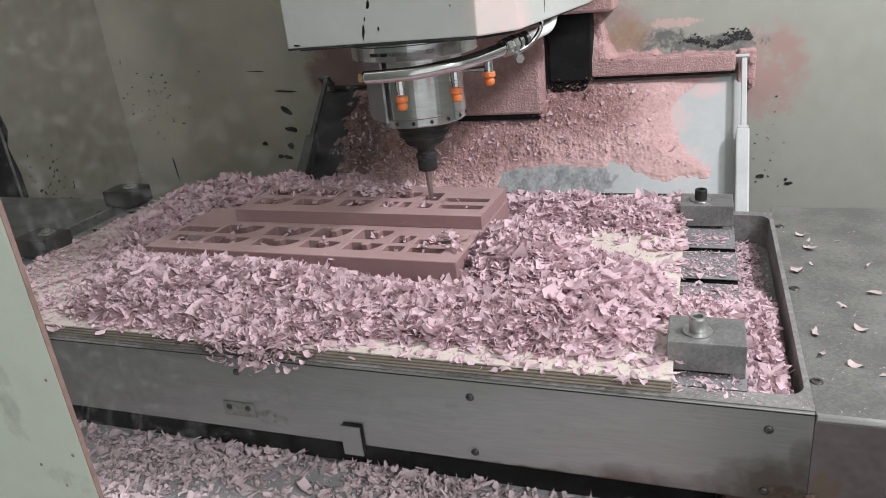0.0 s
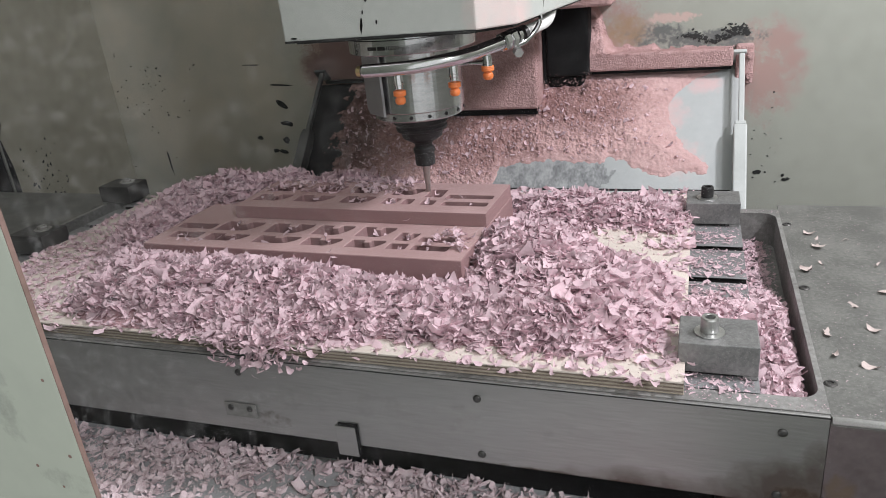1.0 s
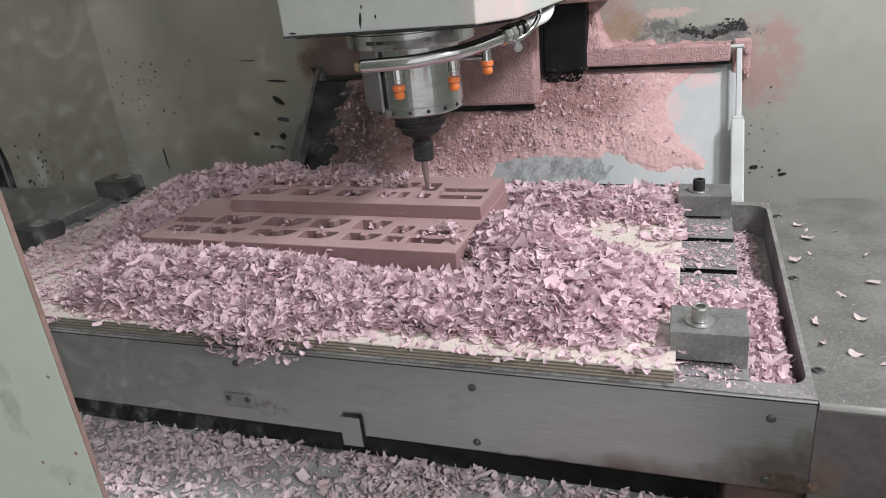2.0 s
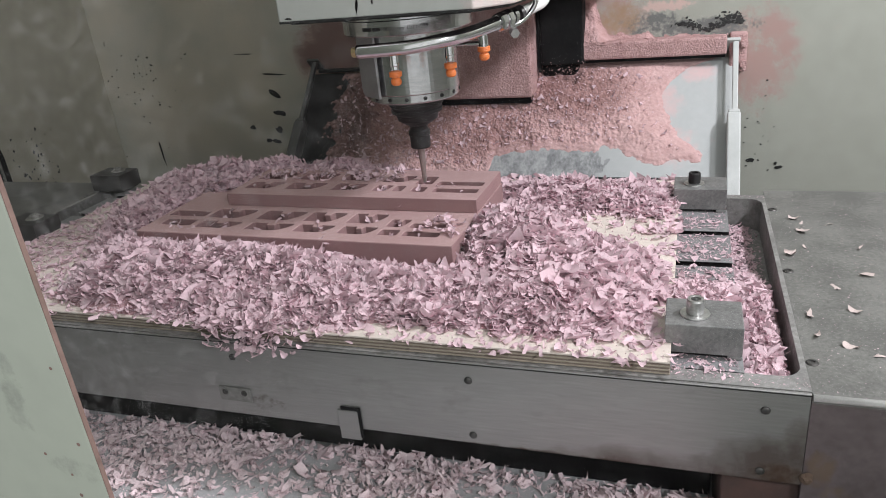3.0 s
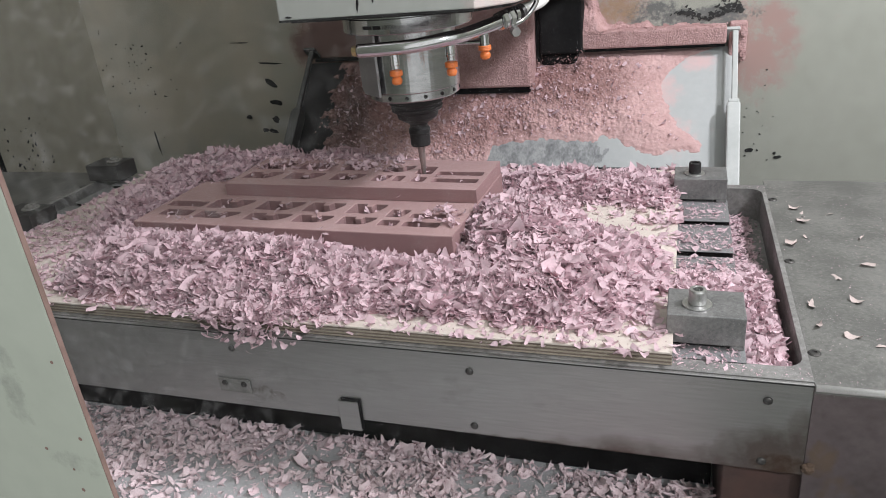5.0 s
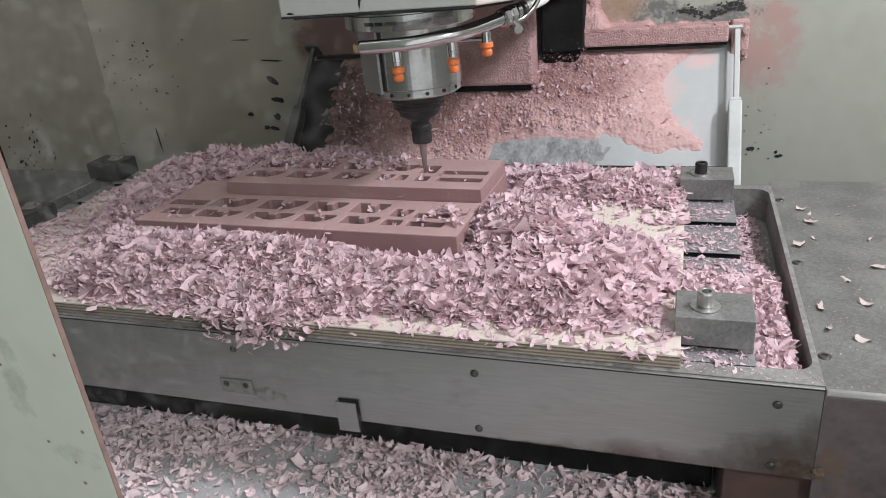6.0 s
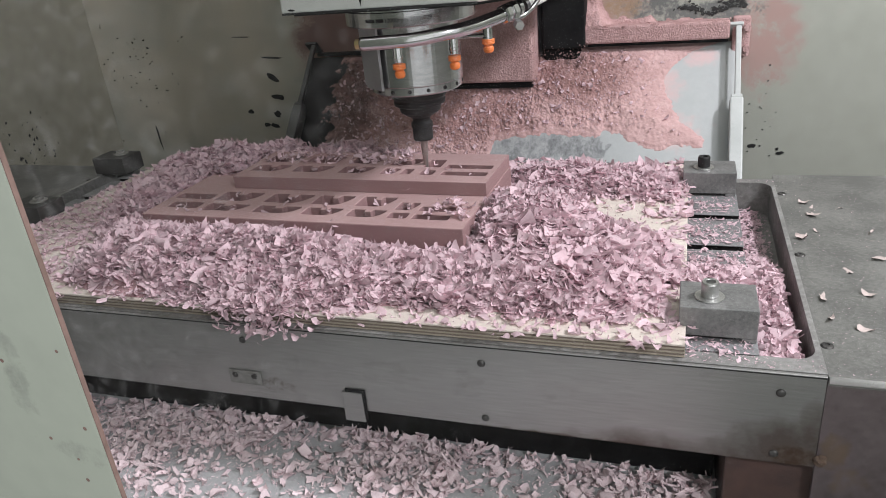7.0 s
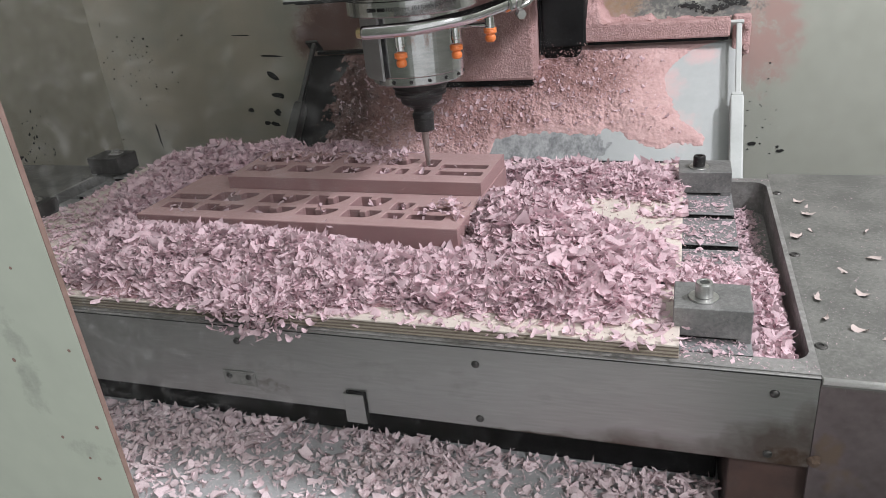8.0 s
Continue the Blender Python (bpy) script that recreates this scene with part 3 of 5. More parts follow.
def guard_low(x):
    """How far down the dust reaches, by the place along the guard."""
    pts = ((-0.60, 0.34), (-0.535, 0.30), (-0.52, 0.235), (-0.40, 0.222), (-0.300, 0.226), (-0.288, 0.205), (-0.255, 0.221), (-0.213, 0.247), (-0.173, 0.256), (-0.135, 0.243), (-0.105, 0.252), (-0.08, 0.245))
    for (a, sa), (b, sb) in zip(pts, pts[1:]):
        if x <= b:
            return sa + (sb - sa) * max(0.0, (x - a) / (b - a))
    return 0.245


def dust_on_guard(x, s):
    n1 = noise.noise((x * 9, s * 9, 3.1))
    n2 = noise.noise((x * 45, s * 45, 7.7))
    n3 = noise.noise((x * 150, s * 150, 1.7))
    n4 = noise.noise((x * 330, s * 330, 9.1))
    d = guard_edge(s) - x + 0.008 * n1 + 0.008 * n2 + 0.005 * n3
    low = guard_low(x) - s + 0.006 * n1 + 0.008 * n2 + 0.006 * n3
    left = x + 0.93 + 0.035 * n1 + 0.03 * n2 + 0.02 * n3
    e = min(d, low, left)
    coarse = 0.25 + 0.95 * smooth01(-0.17, -0.36, x)
    h = 0.009 * smooth01(0.0, 0.09, e) + 0.0022 * smooth01(0, 0.012, e)
    h += coarse * smooth01(0.0, 0.05, e) * (0.006 * n1 + 0.0032 * n2 + 0.0020 * n3 + 0.0030 * n4)
    h = h * smooth01(0.004, 0.03, s) + 0.0005 if e > 0 else -0.001
    return (x, s, h, on_slope(x, s, max(h, -0.0005)))


gd = field_mesh("guard_dust", np.linspace(-0.98, -0.04, 620), np.linspace(0.0, 0.34, 225), dust_on_guard, M_GUARD_DUST_SHADED, floor=0.0)
tagged(gd, "pink milling dust caked on the sloping guard, head's shade in its colour", "dust", kind="stuff")

rng = np.random.default_rng(5)
pl = []
while len(pl) < 900:
    x, s = rng.uniform(-0.92, -0.10), rng.uniform(0.02, 0.26)
    if dust_on_guard(x, s)[2] > 0.004 and rng.random() < 0.25 + 3.0 * s * smooth01(-0.15, -0.4, x):
        pl.append((x, -s, dust_on_guard(x, s)[2] + 0.0028, 0.8, rng.uniform(0.35, 1.15)))
for k in range(9000):
    x, s = rng.uniform(-0.92, -0.06), 0.28 * rng.random()
    h = dust_on_guard(x, s)[2]
    if h > 0.002 and rng.random() < (0.25 + 0.75 * smooth01(-0.18, -0.32, x)) * (0.25 + 0.75 * smooth01(-0.76, -0.66, x)):
        pl.append((x, -s, h + 0.0006, 0.8, rng.uniform(0.12, 0.36)))
fringe = [(-0.441 + rng.normal(0, 0.003), rng.uniform(0.918, 0.940), rng.uniform(0.075, 0.300), 1.4, rng.uniform(0.2, 0.6)) for k in range(170)]
fringe += [(rng.uniform(-0.437, -0.335), rng.uniform(0.980, 0.994), 0.112 + abs(rng.normal(0, 0.014)), 1.2, rng.uniform(0.12, 0.45)) for k in range(150)]
fringe += [(rng.uniform(-0.68, -0.441), 0.923 - 0.002 * rng.random(), rng.uniform(0.085, 0.30), 1.3, rng.uniform(0.10, 0.22)) for k in range(700)]
fringe += [(rng.uniform(-0.335, -0.045), rng.uniform(0.996, 1.044), 0.1765, 0.8, rng.uniform(0.15, 0.5)) for k in range(500)]
fringe += [(rng.uniform(-0.345, -0.05), 0.9985, rng.uniform(0.141, 0.176), 1.3, rng.uniform(0.10, 0.26)) for k in range(420)]
tagged(flake_mesh("column_crumbs", fringe, M_DUST, 31), "pink crumbs clinging to column cover, bellows and channel", "crumbs", kind="stuff")
gs = flake_mesh("guard_shavings", pl, M_CHIP, 6)
gs.matrix_world = Matrix(((1, 0, 0, 0), (0, 0.70711, -0.70711, 1.032), (0, 0.70711, 0.70711, 0.130), (0, 0, 0, 1)))
tagged(gs, "pink shavings stuck in the dust on the guard", "shavings", kind="stuff")


def crust(x, z):
    n1, n2, n3 = noise.noise((x * 12, z * 12, 1.1)), noise.noise((x * 50, z * 50, 2.1)), noise.noise((x * 170, z * 170, 5.1))
    top = 0.170 + 0.010 * smooth01(-0.15, -0.22, x) + 0.012 * smooth01(-0.24, -0.285, x) + 0.10 * smooth01(-0.285, -0.345, x)
    e = top - z + 0.018 * n1 + 0.010 * n2
    h = 0.040 * smooth01(0.235, 0.172, z) * smooth01(0, 0.03, e) + smooth01(0, 0.03, e) * (0.007 + 0.004 * n1 + 0.004 * n2 + 0.0025 * n3)
    return (x, z, h if e > 0 else -0.001, (x, YB - max(h, 0) - 0.0003, z))


tagged(field_mesh("wall_dust", np.linspace(-0.345, -0.02, 150), np.linspace(0.172, 0.33, 75), crust, M_DUST, floor=0.0), "pink dust crust heaped against the back wall", "dust", kind="stuff")


def scrub(x, s):
    n = noise.noise((x * 30, s * 30, 2.2)) + 0.6 * noise.noise((x * 90, s * 90, 6.2))
    e = 1 - abs((x + 0.415) / 0.135) ** 4 - abs((s - 0.262) / 0.045) ** 4 + 0.75 * n
    return (x, s, 0.0006 if e > 0 else -0.001, on_slope(x, s, 0.0006))


tagged(field_mesh("scrubbed_patch", np.linspace(-0.60, -0.20, 130), np.linspace(0.19, 0.291, 50), scrub, M_SCRUB, floor=0.0), "scrubbed bare grey metal patch on the guard", "bare patch", kind="stuff")


def splats():
    """Dark spots where paint is lost, on the back wall."""
    rng = random.Random(11)
    bm = bmesh.new()
    spots = [(-1.154, 0.082, 0.020, 0.008, -28), (-1.147, 0.031, 0.022, 0.008, -14), (-1.160, -0.015, 0.013, 0.009, 0), (-1.239, -0.007, 0.010, 0.007, 0), (-1.197, -0.044, 0.012, 0.006, 0),
             (-1.172, -0.047, 0.018, 0.007, -15), (-1.147, 0.133, 0.035, 0.003, -3), (-1.222, 0.188, 0.03, 0.0015, -2), (-1.561, -0.075, 0.004, 0.045, 3),
             (0.018, -0.101, 0.009, 0.005, 0), (0.076, -0.117, 0.010, 0.004, 8), (0.070, -0.108, 0.004, 0.004, 0)]
    for k in range(46):
        spots.append((rng.gauss(-1.57, 0.06), rng.gauss(0.13, 0.09), rng.uniform(0.001, 0.0045), rng.uniform(0.001, 0.0028), rng.uniform(-40, 40)))
    for k in range(16):
        spots.append((rng.gauss(0.03, 0.02), rng.gauss(-0.05, 0.06), rng.uniform(0.0012, 0.003), rng.uniform(0.001, 0.002), rng.uniform(-40, 40)))
    for k in range(190):
        a = rng.random() ** 0.7
        spots.append((-0.16 + 0.14 * a + rng.gauss(0, 0.004), 0.190 + 0.008 * math.sin(a * 9) + abs(rng.gauss(0, 0.009)) * (0.4 + a), rng.uniform(0.001, 0.0055), rng.uniform(0.001, 0.0035), rng.uniform(-60, 60)))
    for x, z, rx, rz, ang in spots:
        c, s = math.cos(radians(ang)), math.sin(radians(ang))
        vs = []
        for i in range(12):
            a = 2 * math.pi * i / 12
            k = rng.uniform(0.65, 1.15)
            u, v = rx * k * math.cos(a), rz * k * math.sin(a)
            vs.append(bm.verts.new((x + c * u - s * v, YB - 0.0012, z + s * u + c * v)))
        mid = bm.verts.new((x, YB - 0.0014, z))
        for i in range(12):
            bm.faces.new((vs[i], vs[(i + 1) % 12], mid))
    for k in range(60):
        y, z, r = rng.gauss(0.74, 0.035), rng.gauss(-0.03, 0.06), rng.uniform(0.001, 0.0042)
        vs = [bm.verts.new((XL + 0.0012, y + r * rng.uniform(0.4, 1.1) * math.cos(a), z + r * rng.uniform(0.6, 1.6) * math.sin(a))) for a in [2 * math.pi * i / 9 for i in range(9)]]
        bm.faces.new(vs)
    bmesh.ops.recalc_face_normals(bm, faces=bm.faces)
    return bm


tagged(finish("wall_spots", splats(), M_SPLAT), "dark spots of lost paint spattered on the wall", "paint spots", kind="stuff")

# ---------- machine base and chip pan ----------
base = thing("machine_bed", "dark cast machine bed under the saddle", "machine bed")
part("bed", box(-1.40, -0.10, 0.12, 1.00, ZB, -0.225, 0.01), M_BASE, base)
pan = tagged(finish("chip_pan", box(-1.55, -0.075, -0.36, 0.119, -0.212, -0.200, 0.002), M_PAN), "grey sheet-metal chip pan below the table", "pan")
SADDLE_THINGS.append(pan)
saddle = thing("saddle", "dark saddle of the milling machine under the table", "saddle")
# Body and skirt are near black and fill the band below the apron.
part("body", box(-1.10, -0.16, 0.125, 0.70, -0.224, -0.118, 0.004), M_RUBBER_AND_SHADE, saddle)
part("skirt", box(-1.10, -0.078, 0.068, 0.1245, -0.199, -0.118, 0.002), M_RUBBER_AND_SHADE, saddle, "near-black front skirt of the saddle, filling the band under the table")
part("way_cover", box(-0.072, 0.40, 0.006, 0.60, -0.40, -0.109, 0.002), M_BASE, saddle, "rust-brown sheet side of the way cover")
clip = part("clip", box(-0.496, -0.470, -0.0075, -0.004, -0.121, -0.080, 0.0008), M_STEEL, saddle, "bent steel clip before the apron")
# Thin black strip stands for the clip's shadow and a dark stain.
part("clip_shade", box(-0.4915, -0.4665, -0.0066, -0.0050, -0.118, -0.0755, 0.0004), M_RUBBER_AND_SHADE, saddle, "black strip for the clip's shadow and the dark stain behind it")
SADDLE_THINGS.append(saddle)

# ---------- table ----------
table = thing("machine_table", "steel milling table with T-slots, coolant trough and riveted apron", "machine table")
TX0, TX1, TY0, TY1 = -1.218, -0.0565, 0.02, 0.520
ys = [TY0]
for c in (0.070, 0.170, 0.270, 0.374, 0.474):
    ys += [c - 0.0075, c + 0.0075]
ys.append(TY1)
for a, b in zip(ys[::2], ys[1::2]):
    part("bed_strip", box(TX0, TX1, a, b, -0.0016, 0.0, 0.0004, 1), M_TABLE, table)
# The slots' inner shade is put in as black webs and a black core.
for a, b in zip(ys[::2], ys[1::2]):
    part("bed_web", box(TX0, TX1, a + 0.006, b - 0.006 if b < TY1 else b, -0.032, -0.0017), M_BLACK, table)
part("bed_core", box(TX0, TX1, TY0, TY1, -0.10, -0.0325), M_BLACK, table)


def frame_ring():
    outer = [(-1.2755, 0.0), (0.0, 0.0), (0.0, 0.534), (-1.2755, 0.534)]
    return plate_with_holes(outer, [round_rect(TX0 - 0.050, -0.0055, 0.022, 0.517, 0.020, 8)], 0.0, -0.05, [0.0495])


part("rim", frame_ring(), M_RIM, table, "worn steel rim round the trough")
part("apron", box(-1.2755, -0.0005, -0.0045, -0.0005, -0.106, -0.0006, 0.0008), M_STEEL, table, "brushed steel apron with rust stains")
part("seam", box(-1.2755, -0.0005, -0.00475, -0.0004, -0.0030, -0.0016), M_BLACK, table, "dark gap under the rim")
part("apron_end", box(-0.0045, -0.0005, 0.0, 0.53, -0.106, -0.0506), M_STEEL, table)


def dome(r, h):
    return lathe([(r, 0), (r, 0.0008), (r * 0.8, h * 0.75), (r * 0.4, h), (0.0002, h)], 16)


for x in (-0.038, -0.331, -0.627, -0.923, -1.22):
    for z in (-0.0225, -0.0945):
        if x == -0.627 and z < -0.05:
            continue
        r = part("rivet", dome(0.0045, 0.0025), M_RIVET, table, smooth=True)
        r.matrix_local = pose(x, -0.0046, z, 90, 0, 0)
for x in (0.0068, -1.282):
    for y in (0.052, 0.261, 0.4735):
        r = part("screw", lathe([(0.0062, 0), (0.0062, 0.001), (0.005, 0.0022), (0.0026, 0.0024), (0.0022, 0.0012), (0.0002, 0.0012)], 18), M_RIVET, table, smooth=False)
        r.matrix_local = pose(x, y, -0.0018)
plate = part("hinge_plate", box(-0.657, -0.612, -0.0065, -0.0046, -0.0860, -0.0666, 0.0006), M_RIM, table, "small bolted steel plate")
for x in (-0.648, -0.621):
    r = part("screw_head", dome(0.004, 0.002), M_RIVET, plate)
    r.matrix_local = pose(x, -0.0066, -0.073, 90, 0, 0)


def cover(sign, x_edge, x_far):
    """Sheet wing beside the table, its front edge rolled down."""
    bm = bmesh.new()
    prof = [(0.560, -0.0012), (-0.0005, -0.0012), (-0.0030, -0.0017), (-0.0046, -0.0030), (-0.0052, -0.0050), (-0.0052, -0.0090), (-0.0042, -0.0090), (-0.0042, -0.0052), (-0.0036, -0.0040), (-0.0022, -0.0034), (0.560, -0.0034)]
    a = [bm.verts.new((x_edge, y, z)) for y, z in prof]
    b = [bm.verts.new((x_far, y, z)) for y, z in prof]
    k = len(prof)
    for i in range(k):
        bm.faces.new((a[i], a[(i + 1) % k], b[(i + 1) % k], b[i]))
    bm.faces.new(a)
    bm.faces.new(b[::-1])
    bmesh.ops.recalc_face_normals(bm, faces=bm.faces)
    return bm


part("wing_cover", cover(1, 0.0004, 0.42), M_COVER, table, "dusty grey sheet wing beside the table")
part("wing_cover", cover(-1, -1.2759, -1.69), M_COVER, table, "dusty grey sheet wing beside the table")
# The lamp's glint on the folded edge is put in as a pale colour.
part("wing_edge", rod((0.0012, -0.0040, -0.0038), (0.42, -0.0040, -0.0038), 0.0034, 14), M_EDGE_GLINT, table, "folded edge with the lamp's highlight in its pale colour", smooth=True)
part("wing_front", box(-0.0002, 0.42, -0.0040, -0.0005, -0.150, -0.0048, 0.0006), M_STAINED, table, "dark stained steel front below the wing")
bm = bmesh.new()
bmesh.ops.create_icosphere(bm, subdivisions=3, radius=0.0065)
for v in bm.verts:
    v.co *= 1 + 0.35 * noise.noise(v.co * 260) + 0.15 * noise.noise(v.co * 700)
    v.co.y *= 0.5
part("rust_lump", bm, M_RUST, table, "crusty rust lump at the apron's lower corner").matrix_local = pose(0.004, -0.0055, -0.096)
TABLE_THINGS.append(table)

# ---------- plywood board ----------
board = thing("plywood_board", "plywood sacrificial board clamped on the table", "board")
BX0, BX1, BY0, BY1, BT = -1.150, -0.1255, 0.0060, 0.560, 0.0148
zs = np.linspace(0.0004, BT, 8)
for i in range(7):
    top = i == 6
    o = 0.0 if i % 2 == 0 else 0.0003
    part("ply", box(BX0 + o, BX1 - o, BY0 + o, BY1 - o, zs[i], zs[i + 1], 0.0003, 1), (M_PLY if top else (M_PLY_L if i % 2 == 0 else M_PLY_D)), board)
TABLE_THINGS.append(board)


# ---------- clamps ----------
def clamp():
    c = thing("clamp_block", "dark steel clamp block bolted through a washer", "clamp", "clamps round the board")
    part("body", box(-0.0660, 0.0090, -0.013, 0.044, 0.0042, 0.0372, 0.0012), M_CLAMP, c)
    part("heel", box(-0.0050, 0.0088, -0.0128, 0.0438, 0.0004, 0.0041, 0.0004), M_CLAMP, c)
    # Black strip stands for the dark gap line under the clamp.
    part("gap_strip", box(-0.0600, -0.0100, -0.009, 0.028, 0.0004, 0.0041, 0.0004), M_BLACK, c, "thin black strip standing for the dark gap under the clamp")
    part("washer", lathe([(0.0065, 0.0372), (0.0146, 0.0372), (0.0150, 0.0380), (0.0146, 0.0390), (0.0065, 0.0392)], 32, (-0.037, 0.0105, 0), cap=False), M_ZINC, c, "bright zinc washer")
    part("bolt", lathe([(0.0055, 0.030), (0.0055, 0.0392), (0.0084, 0.0393), (0.0088, 0.0398), (0.0088, 0.0535), (0.0080, 0.0552), (0.0052, 0.0552), (0.0048, 0.0547), (0.0046, 0.0470), (0.0002, 0.0470)], 28, (-0.037, 0.0105, 0), cap=False), M_ZINC, c, "socket head cap screw")
    return c


c1 = clamp()
c1.matrix_world = pose(-0.0665, 0.0560, 0)
c2 = copy_thing(c1, pose(-0.0675, 0.4670, 0))
c2["label"] = "dark steel clamp block with blackened cap screw"
for o in c2.children:
    if o.name.startswith("bolt"):
        o.data = o.data.copy()
        o.data.materials[0] = M_BLACK
c3 = copy_thing(c1, pose(-1.2700, 0.5360, 0, 0, 0, 180))
c4 = copy_thing(c1, pose(-1.2230, 0.2725, 0, 0, 0, 180))
for c in (c3, c4):
    c["label"] = "dark steel clamp block with low dark cap screw, dusted with shavings"
    for o in c.children:
        o.data = o.data.copy()
        if o.name.startswith(("bolt", "washer")):
            o.data.materials[0] = M_DULLZINC
        if o.name.startswith("bolt"):
            o.data.transform(pose(0, 0, -0.011))
        if o.name.startswith("body"):
            o.data.materials[0] = M_DARKSTEEL
TABLE_THINGS += [c1, c2, c3, c4]


# ---------- milled blocks ----------
def notch_pocket(x0, x1, y0, y1, kind):
    """Outlines of the milled cavities: a plain slot, or a cell with a slanted side and a land in its rear wall."""
    w, d = x1 - x0, y1 - y0
    r = 0.0035
    if kind == "slot":
        return round_rect(x0, x1, y0, y1, r, 3)
    m = x0 + w * 0.48
    return [(x0, y0), (x1 - 0.34 * w, y0), (x1 - 0.20 * w, y0 + 0.10 * d), (x1 - 0.08 * w, y0 + 0.40 * d), (x1, y1 - 0.25 * d), (x1 - 0.01 * w, y1 - 0.06 * d), (x1 - 0.05 * w, y1),
            (m + 0.15 * w, y1), (m + 0.11 * w, y1 - 0.08 * d), (m + 0.10 * w, y1 - 0.30 * d), (m - 0.08 * w, y1 - 0.30 * d), (m - 0.09 * w, y1 - 0.04 * d), (m - 0.12 * w, y1),
            (x0 + 0.06 * w, y1), (x0 + 0.02 * w, y1 - 0.10 * d), (x0 + 0.01 * w, y0 + 0.10 * d)]


BLOCK_POSE = pose(-0.396, 0.1714, 0, 0, 0, -1.45)


def milled_block(label, x0, x1, y0, y1, z1, cells, depth, z0):
    b = thing("milled_block", label, "milled block", "milled blocks")
    holes = [notch_pocket(*c) for c in cells]
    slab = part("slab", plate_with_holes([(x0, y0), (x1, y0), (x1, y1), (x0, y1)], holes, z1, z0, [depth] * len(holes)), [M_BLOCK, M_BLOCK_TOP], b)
    # Upward faces paler: light from above put into colour, with settled dust.
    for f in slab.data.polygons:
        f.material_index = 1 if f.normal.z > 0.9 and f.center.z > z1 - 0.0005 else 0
    bv = slab.modifiers.new("edge", "BEVEL")
    bv.width, bv.segments, bv.limit_method, bv.angle_limit = 0.0009, 1, "ANGLE", radians(60)
    b.matrix_world = BLOCK_POSE
    TABLE_THINGS.append(b)
    return b


# cells: along the block and across it, from its front right corner
SLAB_Z, TOP_Z = 0.0550, 0.0750
low = [(-0.497, -0.430, 0.067, 0.089, "slot"), (-0.485, -0.430, 0.030, 0.054, "slot")]
for a, b in ((-0.424, -0.352), (-0.336, -0.264), (-0.255, -0.197), (-0.184, -0.130)):
    low += [(a + 0.004, b + 0.004, 0.026, 0.053, "cell"), (a, b, 0.065, 0.102, "cell")]
low += [(-0.118, -0.090, 0.027, 0.047, "slot"), (-0.118, -0.088, 0.057, 0.085, "cell"), (-0.082, -0.030, 0.027, 0.044, "slot"), (-0.082, -0.030, 0.056, 0.073, "slot")]
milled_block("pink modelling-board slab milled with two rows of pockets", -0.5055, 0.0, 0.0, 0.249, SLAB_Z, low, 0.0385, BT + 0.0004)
up = []
for a, b in ((-0.405, -0.343), (-0.330, -0.266), (-0.248, -0.195)):
    up += [(a, b, 0.146, 0.177, "cell"), (a, b, 0.192, 0.224, "cell")]
up += [(-0.177, -0.150, 0.146, 0.172, "cell"), (-0.144, -0.128, 0.146, 0.171, "slot"), (-0.114, -0.092, 0.146, 0.167, "slot"), (-0.080, -0.010, 0.146, 0.163, "slot"),
       (-0.083, -0.010, 0.177, 0.194, "slot"), (-0.177, -0.128, 0.188, 0.218, "cell"), (-0.118, -0.091, 0.180, 0.216, "slot")]
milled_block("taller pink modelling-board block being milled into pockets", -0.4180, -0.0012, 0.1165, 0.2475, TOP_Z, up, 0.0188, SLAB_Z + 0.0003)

# ---------- spindle head ----------
AX, AY = -0.5005, 0.3725
head = thing("spindle_head", "white milling head with polished steel spindle nose and end mill", "milling head")
HEAD_THINGS.append(head)
plan = [(-0.609, 0.208), (-0.356, 0.208), (-0.316, 0.250), (-0.282, 0.58), (-0.282, 0.90), (-0.640, 0.90), (-0.640, 0.30)]
part("cover", prism(plan, 0.329, 1.05, 0.002), M_HEAD, head, "white painted sheet cover, chipped and dusted")
part("grime_edge", box(-0.6085, -0.3565, 0.2074, 0.2079, 0.3272, 0.3300), M_SPLAT, head, "dark grime along the lower edge")
for x, z, h, w, a in ((-0.500, 0.344, 0.011, 0.0022, 8), (-0.4965, 0.3585, 0.003, 0.0016, 12), (-0.490, 0.374, 0.006, 0.003, 14), (-0.4795, 0.346, 0.0028, 0.0016, 0), (-0.386, 0.366, 0.0014, 0.0014, 0), (-0.595, 0.333, 0.0015, 0.006, 0)):
    bm, rr = bmesh.new(), random.Random(int(h * 1e5))
    bm.faces.new([bm.verts.new((w * 0.8 * rr.uniform(0.6, 1.2) * math.cos(2 * math.pi * i / 10), 0, h * rr.uniform(0.7, 1.1) * math.sin(2 * math.pi * i / 10))) for i in range(10)][::-1])
    bmesh.ops.solidify(bm, geom=list(bm.faces), thickness=0.0003)
    part("paint_chip", bm, M_SPLAT, head, "dark chip in the paint").matrix_local = pose(x, 0.2076, z, 0, a, 0)
part("under_gasket", prism([(x + 0.010 * (1 if x < -0.45 else -1), y + 0.012) for x, y in plan], 0.3245, 0.3288), M_BLACK, head, "black seal along the cover's lower edge")
A = (AX, AY, 0.0026)
part("flange", lathe([(0.060, 0.2925), (0.0895, 0.2925), (0.0913, 0.2940), (0.0913, 0.3120), (0.088, 0.3130), (0.088, 0.3260), (0.06, 0.3260)], 72, A), M_NOSE, head, "turned steel flange with engraved lettering", smooth=False)
part("nose", lathe([(0.055, 0.2090), (0.0665, 0.2090), (0.0672, 0.2100), (0.0672, 0.2920), (0.055, 0.2920)], 72, A), M_NOSE, head, "polished steel spindle nose")
